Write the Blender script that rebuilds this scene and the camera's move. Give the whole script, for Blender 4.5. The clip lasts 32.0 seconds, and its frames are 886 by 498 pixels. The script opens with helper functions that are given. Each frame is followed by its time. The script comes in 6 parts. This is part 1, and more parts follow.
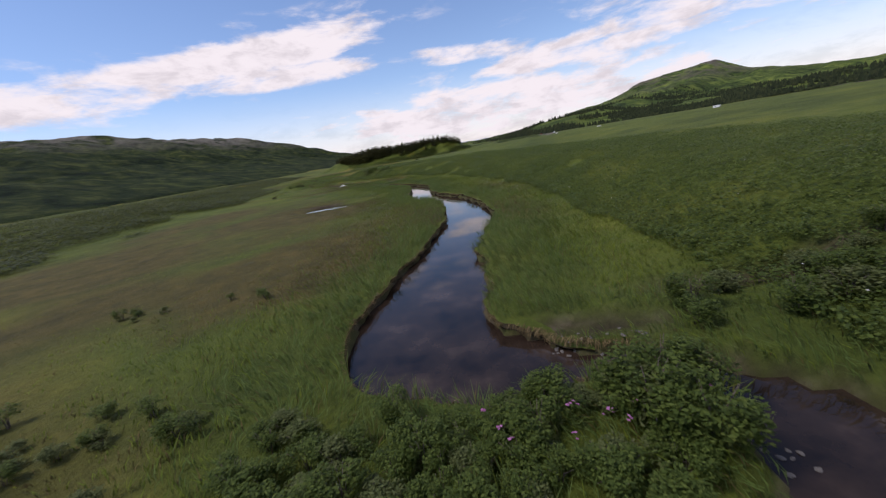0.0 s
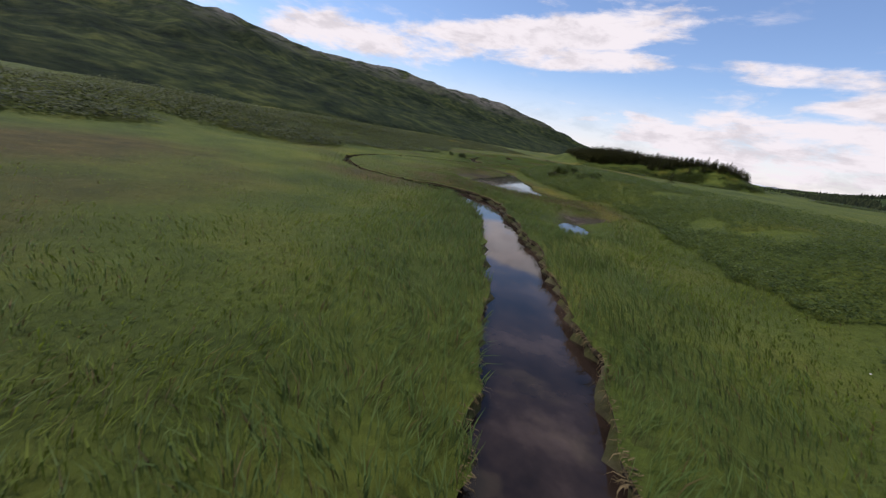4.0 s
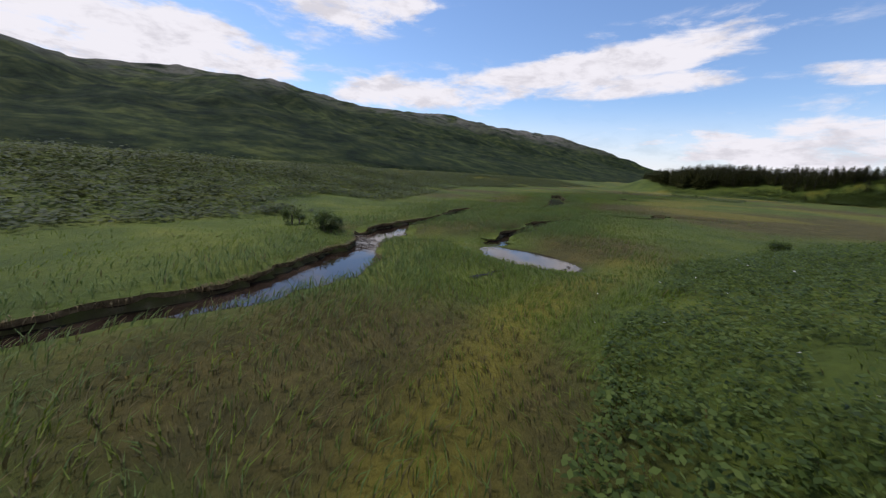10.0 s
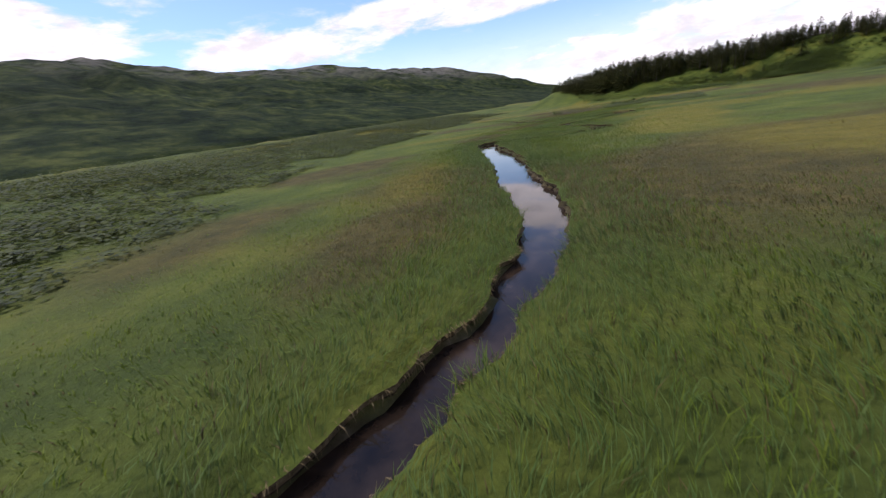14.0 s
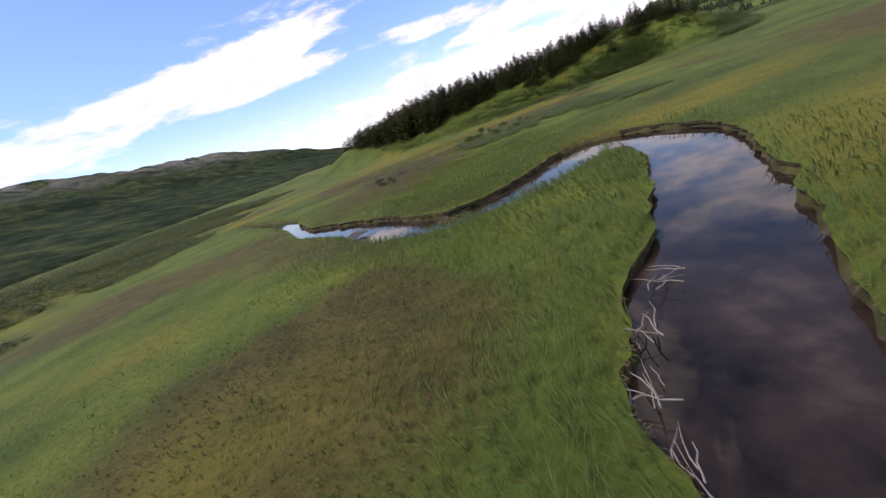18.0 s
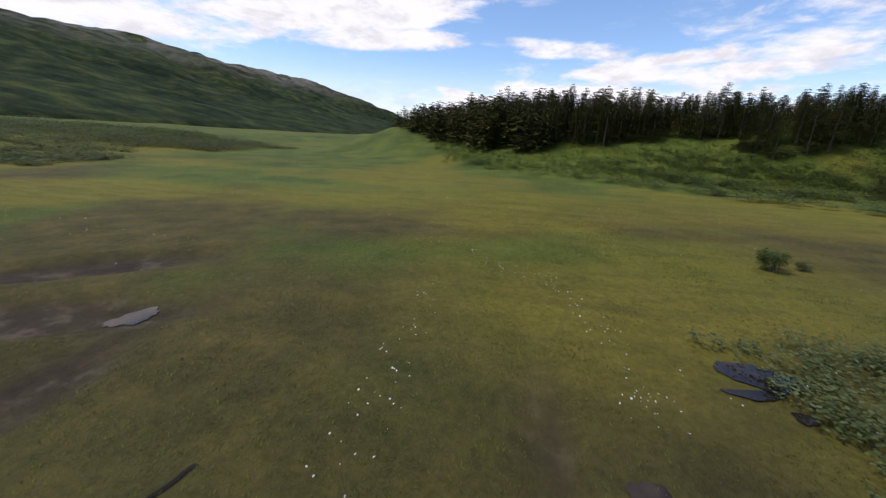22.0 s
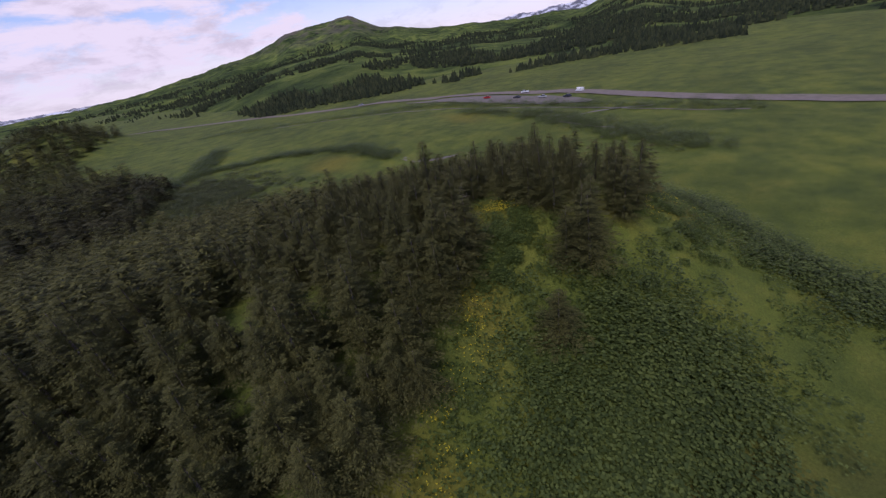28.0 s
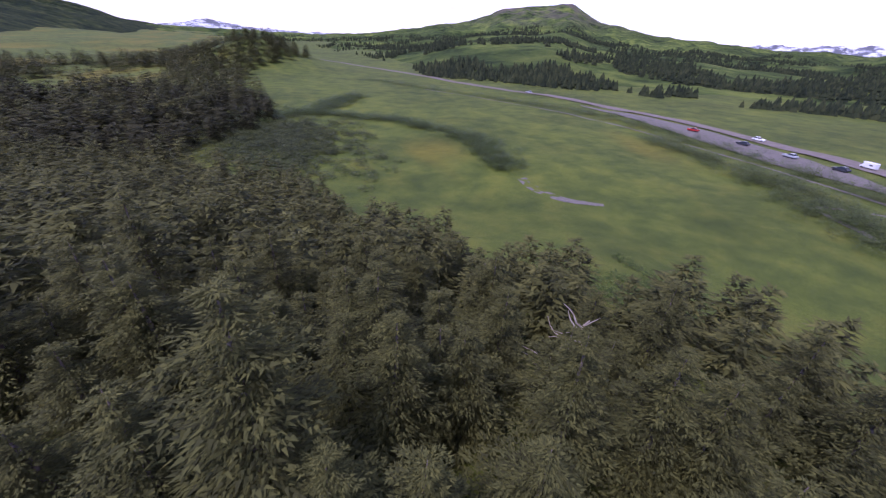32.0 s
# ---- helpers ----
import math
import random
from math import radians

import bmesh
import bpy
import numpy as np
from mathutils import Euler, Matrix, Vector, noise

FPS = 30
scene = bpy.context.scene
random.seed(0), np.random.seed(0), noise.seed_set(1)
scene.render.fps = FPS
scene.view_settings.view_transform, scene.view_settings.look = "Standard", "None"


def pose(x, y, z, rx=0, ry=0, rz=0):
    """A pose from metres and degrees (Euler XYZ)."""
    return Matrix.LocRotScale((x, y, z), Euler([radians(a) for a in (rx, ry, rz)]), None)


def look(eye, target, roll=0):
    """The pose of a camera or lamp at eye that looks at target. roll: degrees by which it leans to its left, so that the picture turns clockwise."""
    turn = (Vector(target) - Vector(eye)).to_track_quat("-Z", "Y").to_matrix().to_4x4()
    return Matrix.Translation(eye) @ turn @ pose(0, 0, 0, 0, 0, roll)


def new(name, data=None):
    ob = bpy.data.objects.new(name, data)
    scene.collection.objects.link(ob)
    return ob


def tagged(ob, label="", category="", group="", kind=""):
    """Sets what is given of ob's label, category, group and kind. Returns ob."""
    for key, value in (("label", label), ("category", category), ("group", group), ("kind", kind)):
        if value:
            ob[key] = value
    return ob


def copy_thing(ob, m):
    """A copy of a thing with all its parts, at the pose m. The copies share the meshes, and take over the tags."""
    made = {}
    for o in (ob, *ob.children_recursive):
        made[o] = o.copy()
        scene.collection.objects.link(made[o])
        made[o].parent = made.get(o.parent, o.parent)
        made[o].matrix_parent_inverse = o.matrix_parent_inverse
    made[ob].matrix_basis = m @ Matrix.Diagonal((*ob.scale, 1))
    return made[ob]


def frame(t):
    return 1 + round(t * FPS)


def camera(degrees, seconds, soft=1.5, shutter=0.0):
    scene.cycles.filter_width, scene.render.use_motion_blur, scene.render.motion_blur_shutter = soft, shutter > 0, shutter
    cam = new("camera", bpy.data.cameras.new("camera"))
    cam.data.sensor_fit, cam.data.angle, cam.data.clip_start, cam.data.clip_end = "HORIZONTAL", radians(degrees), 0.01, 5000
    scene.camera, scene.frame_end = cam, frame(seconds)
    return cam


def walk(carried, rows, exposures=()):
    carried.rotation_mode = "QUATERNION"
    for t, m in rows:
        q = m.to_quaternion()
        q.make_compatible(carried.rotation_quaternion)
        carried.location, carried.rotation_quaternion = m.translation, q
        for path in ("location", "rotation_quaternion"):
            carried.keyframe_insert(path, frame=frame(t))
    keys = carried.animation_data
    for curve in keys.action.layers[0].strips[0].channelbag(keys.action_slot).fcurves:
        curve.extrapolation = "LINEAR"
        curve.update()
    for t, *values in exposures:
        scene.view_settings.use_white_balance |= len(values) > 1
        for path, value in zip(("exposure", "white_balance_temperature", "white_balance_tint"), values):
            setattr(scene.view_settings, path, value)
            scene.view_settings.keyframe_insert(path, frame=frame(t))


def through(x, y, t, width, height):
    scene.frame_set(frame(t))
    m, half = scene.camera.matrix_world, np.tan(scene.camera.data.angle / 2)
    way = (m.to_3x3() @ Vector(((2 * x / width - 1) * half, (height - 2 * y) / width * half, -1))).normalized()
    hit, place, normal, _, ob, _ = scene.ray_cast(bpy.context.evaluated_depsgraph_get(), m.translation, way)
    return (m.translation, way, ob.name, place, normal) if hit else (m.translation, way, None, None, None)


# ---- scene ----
cam = camera(99.5, 32.0, soft=1.3, shutter=0.05)

# seconds, place, and turn (as pose() takes it)
PATH = [
    (0.0, 0.00, 0.00, 6.00, 75.01, 9.38, -0.02),
    (0.5, 0.41, 7.08, 5.97, 74.90, 4.43, 1.60),
    (1.0, 0.99, 13.81, 5.67, 75.06, 1.39, 4.00),
    (1.5, 1.45, 21.09, 5.47, 75.15, -1.14, 6.95),
    (2.0, 1.65, 29.78, 5.42, 74.55, -6.87, 11.92),
    (2.5, 1.18, 38.76, 5.22, 73.97, -10.73, 16.95),
    (3.0, -0.65, 47.34, 5.31, 73.46, -10.69, 22.89),
    (3.5, -3.25, 55.91, 5.23, 72.95, -9.66, 29.35),
    (4.0, -5.35, 63.64, 4.89, 73.37, -9.00, 35.10),
    (4.5, -6.85, 70.22, 4.24, 74.36, -8.18, 39.52),
    (5.0, -8.33, 76.48, 3.60, 75.58, -6.65, 42.01),
    (5.5, -10.34, 83.17, 3.25, 76.66, -3.88, 41.94),
    (6.0, -13.10, 90.67, 3.31, 77.26, 0.68, 38.70),
    (6.5, -17.53, 97.64, 3.43, 77.53, 4.47, 36.02),
    (7.0, -22.08, 104.68, 3.46, 77.58, 9.89, 31.91),
    (7.5, -26.01, 111.50, 3.56, 78.93, 11.84, 30.35),
    (8.0, -29.29, 118.26, 3.59, 79.43, 8.20, 33.73),
    (8.5, -31.82, 124.72, 3.44, 79.63, 3.42, 38.27),
    (9.0, -34.26, 129.92, 3.29, 80.41, -0.27, 40.04),
    (9.5, -35.63, 133.69, 3.92, 79.88, -3.08, 43.38),
    (10.0, -36.99, 137.05, 4.53, 78.54, -3.41, 43.58),
    (10.5, -39.58, 140.77, 5.00, 77.74, -3.13, 43.52),
    (11.0, -43.06, 144.87, 5.31, 75.55, 3.52, 37.38),
    (11.5, -46.49, 149.13, 5.72, 73.40, 8.85, 33.00),
    (12.0, -49.40, 153.21, 6.10, 71.02, 14.45, 26.73),
    (12.5, -52.93, 158.72, 6.30, 68.38, 18.48, 20.19),
    (13.0, -55.75, 164.79, 6.12, 68.27, 17.04, 20.55),
    (13.5, -58.10, 170.36, 5.53, 69.13, 11.44, 25.15),
    (14.0, -61.03, 176.80, 5.35, 70.41, 8.13, 28.90),
    (14.5, -64.25, 183.82, 5.35, 71.98, 6.74, 31.24),
    (15.0, -67.57, 191.37, 5.37, 73.71, 6.87, 31.63),
    (15.5, -70.85, 199.55, 5.36, 75.45, 8.16, 29.53),
    (16.0, -73.91, 208.71, 5.32, 77.08, 10.22, 24.38),
    (16.5, -77.36, 218.40, 5.33, 75.69, 14.99, 15.32),
    (17.0, -79.85, 228.69, 5.44, 73.53, 18.76, 6.80),
    (17.5, -81.46, 239.36, 5.52, 71.06, 21.71, -2.41),
    (18.0, -81.95, 249.62, 5.53, 71.32, 19.77, -2.22),
    (18.5, -81.46, 260.00, 5.39, 72.85, 14.45, 3.02),
    (19.0, -80.60, 269.90, 5.09, 74.75, 7.72, 8.70),
    (19.5, -80.63, 278.64, 4.91, 75.78, 2.87, 12.65),
    (20.0, -79.66, 285.59, 5.39, 75.91, 0.75, 15.66),
    (20.5, -80.26, 293.33, 5.44, 76.14, -0.60, 17.42),
    (21.0, -81.66, 301.06, 5.60, 75.73, -2.77, 17.83),
    (21.5, -82.99, 308.79, 5.78, 75.13, -4.80, 15.36),
    (22.0, -84.24, 316.54, 6.01, 73.58, -2.92, 10.21),
    (22.5, -84.90, 324.73, 6.40, 73.94, 1.58, 2.41),
    (23.0, -84.53, 333.08, 7.13, 81.96, 9.36, -9.74),
    (23.5, -82.38, 340.53, 8.39, 86.37, 16.36, -25.62),
    (24.0, -79.02, 347.56, 10.20, 88.21, 20.35, -38.47),
    (24.5, -75.25, 352.91, 12.58, 93.01, 18.48, -47.02),
    (25.0, -69.81, 357.53, 16.25, 93.34, 16.23, -50.54),
    (25.5, -63.51, 361.55, 20.56, 90.30, 14.14, -50.71),
    (26.0, -57.05, 365.03, 24.78, 84.86, 12.42, -49.33),
    (26.5, -51.19, 367.98, 28.01, 77.90, 10.95, -48.36),
    (27.0, -46.87, 370.16, 29.40, 70.19, 9.85, -49.76),
    (27.5, -43.13, 372.02, 30.18, 62.97, 9.30, -50.23),
    (28.0, -39.17, 374.29, 30.87, 60.83, 9.53, -50.86),
    (28.5, -35.01, 376.99, 31.05, 59.80, 11.65, -55.75),
    (29.0, -30.97, 379.32, 30.85, 59.81, 11.27, -55.96),
    (29.5, -26.84, 381.33, 30.01, 60.89, 7.32, -49.17),
    (30.0, -23.18, 383.99, 29.26, 62.50, 3.93, -36.32),
    (30.5, -18.02, 385.37, 28.55, 62.90, -3.11, -22.34),
    (31.0, -13.54, 389.02, 27.77, 62.08, -8.55, -13.30),
    (31.5, -9.74, 393.76, 26.61, 61.18, -8.15, -14.58),
    (32.0, -6.74, 398.46, 25.12, 61.02, -2.79, -23.16),
]
EXPOSURES = [(0.0, 0.10, 6500, 18), (3.0, 0.05, 6500, 17), (6.0, 0.28, 6350, 13), (9.0, 0.15, 6300, 12), (12.0, 0.06, 6150, 13), (13.0, 0.28, 6300, 17), (16.0, 0.58, 6400, 18), (19.5, 0.58, 6450, 18), (21.0, 0.30, 6350, 14), (22.0, 0.30, 6300, 12), (23.0, 0.25, 6400, 17), (24.5, -0.05, 6350, 17), (26.5, -0.62, 6200, 24), (27.0, -0.55, 6150, 26), (28.0, -0.08, 5950, 35), (30.0, 0.45, 5600, 42), (32.0, 0.72, 5500, 48)]
walk(cam, [(r[0], pose(*r[1:])) for r in PATH], EXPOSURES)

# ---- light ----
SUN_AZIMUTH, SUN_HEIGHT = -105.0, 58.0      # degrees, clockwise from +y; above the horizon
world = bpy.data.worlds.new("world")
scene.world = world
world.use_nodes = True


def build_world():
    nt = world.node_tree
    N, L = nt.nodes, nt.links
    N.clear()
    out, bg = N.new("ShaderNodeOutputWorld"), N.new("ShaderNodeBackground")
    sky = N.new("ShaderNodeTexSky")
    sky.sky_type, sky.sun_disc = "NISHITA", False
    sky.sun_elevation, sky.sun_rotation = radians(SUN_HEIGHT), radians(SUN_AZIMUTH)
    sky.air_density, sky.dust_density, sky.ozone_density = 1.0, 0.15, 2.5
    bg.inputs["Strength"].default_value = 0.14
    tc = N.new("ShaderNodeTexCoord")
    sep = N.new("ShaderNodeSeparateXYZ")
    L.new(tc.outputs["Generated"], sep.inputs[0])

    def math_node(op, a, b=None, c=None):
        n = N.new("ShaderNodeMath")
        n.operation = op
        for i, v in enumerate((a, b, c)):
            if v is None:
                continue
            if isinstance(v, (int, float)):
                n.inputs[i].default_value = v
            else:
                L.new(v, n.inputs[i])
        return n.outputs[0]

    # cloud layer seen as a flat sheet overhead: direction divided by its height
    up = math_node("MAXIMUM", sep.outputs["Z"], 0.0)
    inv = math_node("ADD", up, 0.10)
    px, py = math_node("DIVIDE", sep.outputs["X"], inv), math_node("DIVIDE", sep.outputs["Y"], inv)

    def sheet(turn, sx, sy, scale, detail, rough, ox, oy):
        c, s = math.cos(radians(turn)), math.sin(radians(turn))
        u = math_node("ADD", math_node("MULTIPLY", px, c * sx), math_node("MULTIPLY", py, s * sx))
        v = math_node("ADD", math_node("MULTIPLY", px, -s * sy), math_node("MULTIPLY", py, c * sy))
        com = N.new("ShaderNodeCombineXYZ")
        L.new(math_node("ADD", u, ox), com.inputs[0])
        L.new(math_node("ADD", v, oy), com.inputs[1])
        t = N.new("ShaderNodeTexNoise")
        t.inputs["Scale"].default_value, t.inputs["Detail"].default_value = scale, detail
        t.inputs["Roughness"].default_value, t.inputs["Distortion"].default_value = rough, 0.35
        L.new(com.outputs[0], t.inputs["Vector"])
        return t.outputs["Fac"]

    def ramp(v, a, b):
        n = N.new("ShaderNodeMapRange")
        n.interpolation_type = "SMOOTHSTEP"
        n.inputs["From Min"].default_value, n.inputs["From Max"].default_value = a, b
        L.new(v, n.inputs["Value"])
        return n.outputs["Result"]

    az = math_node("ARCTAN2", sep.outputs["X"], sep.outputs["Y"])      # clockwise from +y
    el = math_node("ARCSINE", sep.outputs["Z"])
    def puffs(scale, flat, detail, rough, seed):
        mp = N.new("ShaderNodeMapping")
        mp.inputs["Scale"].default_value = (1, 1, flat)
        mp.inputs["Location"].default_value = (seed, seed * 0.7, 0)
        L.new(tc.outputs["Generated"], mp.inputs["Vector"])
        t = N.new("ShaderNodeTexNoise")
        t.inputs["Scale"].default_value, t.inputs["Detail"].default_value = scale, detail
        t.inputs["Roughness"].default_value, t.inputs["Distortion"].default_value = rough, 0.25
        L.new(mp.outputs[0], t.inputs["Vector"])
        return t.outputs["Fac"]

    fine = puffs(7.0, 3.6, 10.0, 0.62, 2.3)
    inner = puffs(11.0, 2.6, 8.0, 0.62, 7.1)
    wisps = sheet(CLOUD_TURN, 0.55, 2.2, 1.1, 6.0, 0.60, 0.4, 5.2)

    def bank(a0, e0, wa, we, tilt, strength):
        """A cloud bank round azimuth a0 and height e0 (degrees), with half-widths wa and we along and across its tilt."""
        da = math_node("SUBTRACT", az, radians(a0))
        de = math_node("SUBTRACT", el, radians(e0))
        c, s = math.cos(radians(tilt)), math.sin(radians(tilt))
        u = math_node("DIVIDE", math_node("ADD", math_node("MULTIPLY", da, c), math_node("MULTIPLY", de, s)), radians(wa))
        v = math_node("DIVIDE", math_node("SUBTRACT", math_node("MULTIPLY", de, c), math_node("MULTIPLY", da, s)), radians(we))
        r = math_node("ADD", math_node("MULTIPLY", u, u), math_node("MULTIPLY", v, v))
        return math_node("MULTIPLY", math_node("SUBTRACT", 1.0, ramp(r, 0.0, 1.6)), strength)

    amount = ramp(wisps, 0.57, 0.80)
    # thin near the horizon, broken cloud overhead
    amount = math_node("MULTIPLY", amount, math_node("ADD", 0.40, math_node("MULTIPLY", ramp(el, radians(24), radians(44)), 0.50)))
    heaps = ramp(sheet(CLOUD_TURN, 0.8, 1.5, 1.3, 4.0, 0.55, 7.3, 2.1), 0.46, 0.62)
    amount = math_node("MAXIMUM", amount, math_node("MULTIPLY", heaps, ramp(el, radians(26), radians(46))))
    for b in CLOUD_BANKS:
        amount = math_node("MAXIMUM", amount, bank(*b))
        amount = math_node("MAXIMUM", amount, bank(b[0], b[1], b[2] * 1.5, b[3] * 2.0, b[4], b[5] * 0.30))
    # noise eats into the banks, so that their edges fray
    frayed = math_node("ADD", math_node("MULTIPLY", amount, 1.15), math_node("MULTIPLY", math_node("SUBTRACT", fine, 0.52), 3.2))
    frayed = math_node("MULTIPLY", frayed, ramp(amount, 0.02, 0.30))
    cover = ramp(frayed, 0.12, 0.95)
    low = math_node("SUBTRACT", 1.0, ramp(el, radians(-1), radians(11)))      # pale veil over the horizon
    cover = math_node("MAXIMUM", cover, math_node("MULTIPLY", low, 0.85))
    # grey undersides where the cloud is thick to the east
    east = math_node("MULTIPLY", ramp(az, radians(35), radians(100)), ramp(el, radians(3), radians(16)))
    grey = math_node("MULTIPLY", math_node("MULTIPLY", east, ramp(inner, 0.36, 0.60)), 0.9)
    grey = math_node("MAXIMUM", grey, math_node("MULTIPLY", ramp(inner, 0.46, 0.68), 0.42))
    tone = N.new("ShaderNodeMix")
    tone.data_type = "RGBA"
    tone.inputs[6].default_value = (*CLOUD_WHITE, 1)
    tone.inputs[7].default_value = (*CLOUD_GREY, 1)
    L.new(grey, tone.inputs["Factor"])
    mix = N.new("ShaderNodeMix")
    mix.data_type = "RGBA"
    L.new(cover, mix.inputs["Factor"])
    gain = N.new("ShaderNodeMix")
    gain.data_type, gain.blend_type = "RGBA", "MULTIPLY"
    gain.inputs["Factor"].default_value = 1.0
    gain.inputs[7].default_value = (*SKY_GAIN, 1)
    L.new(sky.outputs[0], gain.inputs[6])
    L.new(gain.outputs[2], mix.inputs[6])
    L.new(tone.outputs[2], mix.inputs[7])
    L.new(mix.outputs[2], bg.inputs["Color"])
    L.new(bg.outputs[0], out.inputs["Surface"])


CLOUD_TURN = 60.0
CLOUD_WHITE, CLOUD_GREY = (6.0, 5.75, 5.9), (2.9, 2.75, 3.0)
SKY_GAIN = (0.92, 0.95, 1.02)
CLOUD_BANKS = [  # azimuth, height, half-widths, tilt, strength
    (-26, 14.2, 24, 2.6, 9, 0.95), (-22, 12.2, 15, 1.6, 2, 0.85), (-50, 10.6, 12, 2.4, 3, 0.9), (5, 12.0, 11, 1.3, -4, 0.7), (22, 9.6, 18, 2.2, 2, 0.85), (16, 6.0, 20, 1.6, 1, 0.8),
    (72, 17, 46, 10, 3, 1.0), (105, 22, 40, 12, 0, 0.9), (-86, 12.5, 24, 5.5, -3, 1.0), (-57, 20.5, 11, 2.8, 5, 0.9), (-78, 27, 14, 4, 10, 0.7), (14, 30, 14, 4, 30, 0.45), (-10, 36, 12, 4, 20, 0.4), (160, 20, 50, 12, 0, 0.8), (10, 4.5, 30, 4, 0, 0.9)]
build_world()
sun = new("sun", bpy.data.lights.new("sun", "SUN"))
sun.data.energy, sun.data.angle, sun.data.color = 2.3, radians(20), (1.0, 0.95, 0.88)
a, h = radians(SUN_AZIMUTH), radians(SUN_HEIGHT)
sun.matrix_world = look((0, 0, 60), (-math.sin(a) * math.cos(h), -math.cos(a) * math.cos(h), 60 - math.sin(h)))

# ---- materials ----
def material(name):
    m = bpy.data.materials.new(name)
    m.use_nodes = True
    nt = m.node_tree
    bsdf = nt.nodes["Principled BSDF"]
    return m, nt, bsdf


def noise_tex(nt, scale, detail=4.0, rough=0.6, coords="Object", stretch=None):
    tc = nt.nodes.new("ShaderNodeTexCoord")
    t = nt.nodes.new("ShaderNodeTexNoise")
    t.inputs["Scale"].default_value, t.inputs["Detail"].default_value, t.inputs["Roughness"].default_value = scale, detail, rough
    src = tc.outputs[coords]
    if stretch:
        mp = nt.nodes.new("ShaderNodeMapping")
        mp.inputs["Scale"].default_value = stretch
        nt.links.new(src, mp.inputs["Vector"])
        src = mp.outputs[0]
    nt.links.new(src, t.inputs["Vector"])
    return t.outputs["Fac"]


def color_ramp(nt, value, stops):
    r = nt.nodes.new("ShaderNodeValToRGB")
    e = r.color_ramp.elements
    while len(e) < len(stops):
        e.new(0.5)
    for k, (p, c) in zip(e, stops):
        k.position, k.color = p, (*c, 1)
    nt.links.new(value, r.inputs["Fac"])
    return r.outputs["Color"]


def mix_color(nt, fac, a, b, blend="MIX"):
    n = nt.nodes.new("ShaderNodeMix")
    n.data_type, n.blend_type = "RGBA", blend
    for sock, v in ((n.inputs["Factor"], fac), (n.inputs[6], a), (n.inputs[7], b)):
        if isinstance(v, (int, float)):
            sock.default_value = v
        elif isinstance(v, tuple):
            sock.default_value = (*v, 1)
        else:
            nt.links.new(v, sock)
    return n.outputs[2]


def bump(nt, bsdf, value, strength, distance):
    b = nt.nodes.new("ShaderNodeBump")
    b.inputs["Strength"].default_value, b.inputs["Distance"].default_value = strength, distance
    nt.links.new(value, b.inputs["Height"])
    nt.links.new(b.outputs[0], bsdf.inputs["Normal"])


def math_op(nt, op, a, b):
    n = nt.nodes.new("ShaderNodeMath")
    n.operation, n.use_clamp = op, True
    for i, v in enumerate((a, b)):
        if isinstance(v, (int, float)):
            n.inputs[i].default_value = v
        else:
            nt.links.new(v, n.inputs[i])
    return n.outputs[0]


def attribute(nt, name):
    n = nt.nodes.new("ShaderNodeAttribute")
    n.attribute_name = name
    s = nt.nodes.new("ShaderNodeSeparateColor")
    nt.links.new(n.outputs["Color"], s.inputs[0])
    return s.outputs


def ground_material():
    m, nt, b = material("marsh_turf")
    green = color_ramp(nt, noise_tex(nt, 0.16, 6, 0.62), [(0.30, (0.044, 0.066, 0.012)), (0.52, (0.080, 0.104, 0.016)), (0.75, (0.130, 0.138, 0.022))])
    olive = color_ramp(nt, noise_tex(nt, 0.55, 6, 0.65), [(0.30, (0.044, 0.040, 0.012)), (0.55, (0.080, 0.067, 0.018)), (0.78, (0.128, 0.095, 0.028))])
    streak = noise_tex(nt, 0.8, 6, 0.66, stretch=(0.35, 1.0, 1.0))
    moss = color_ramp(nt, streak, [(0.28, (0.092, 0.088, 0.013)), (0.5, (0.150, 0.128, 0.016)), (0.66, (0.180, 0.150, 0.020)), (0.8, (0.200, 0.150, 0.028))])
    mud = color_ramp(nt, noise_tex(nt, 1.2, 6, 0.65), [(0.3, (0.020, 0.013, 0.009)), (0.52, (0.045, 0.032, 0.022)), (0.72, (0.125, 0.098, 0.073))])
    a = attribute(nt, "cover")
    sweep = color_ramp(nt, noise_tex(nt, 0.025, 5, 0.6), [(0.36, (0.72, 0.74, 0.72)), (0.50, (1.0, 1.0, 1.0)), (0.64, (1.22, 1.18, 1.0))])
    green = mix_color(nt, 0.8, green, sweep, "MULTIPLY")
    c = mix_color(nt, a[1], green, olive)
    c = mix_color(nt, a[2], c, moss)
    fine = color_ramp(nt, noise_tex(nt, 4.5, 8, 0.72), [(0.28, (0.55, 0.55, 0.55)), (0.72, (1.30, 1.30, 1.30))])
    c = mix_color(nt, 0.8, c, fine, "MULTIPLY")
    c = mix_color(nt, a[0], c, mud)
    nt.links.new(c, b.inputs["Base Color"])
    b.inputs["Roughness"].default_value = 0.85
    b.inputs["Specular IOR Level"].default_value = 0.15
    bump(nt, b, noise_tex(nt, 5.0, 8, 0.75), 0.9, 0.10)
    return m


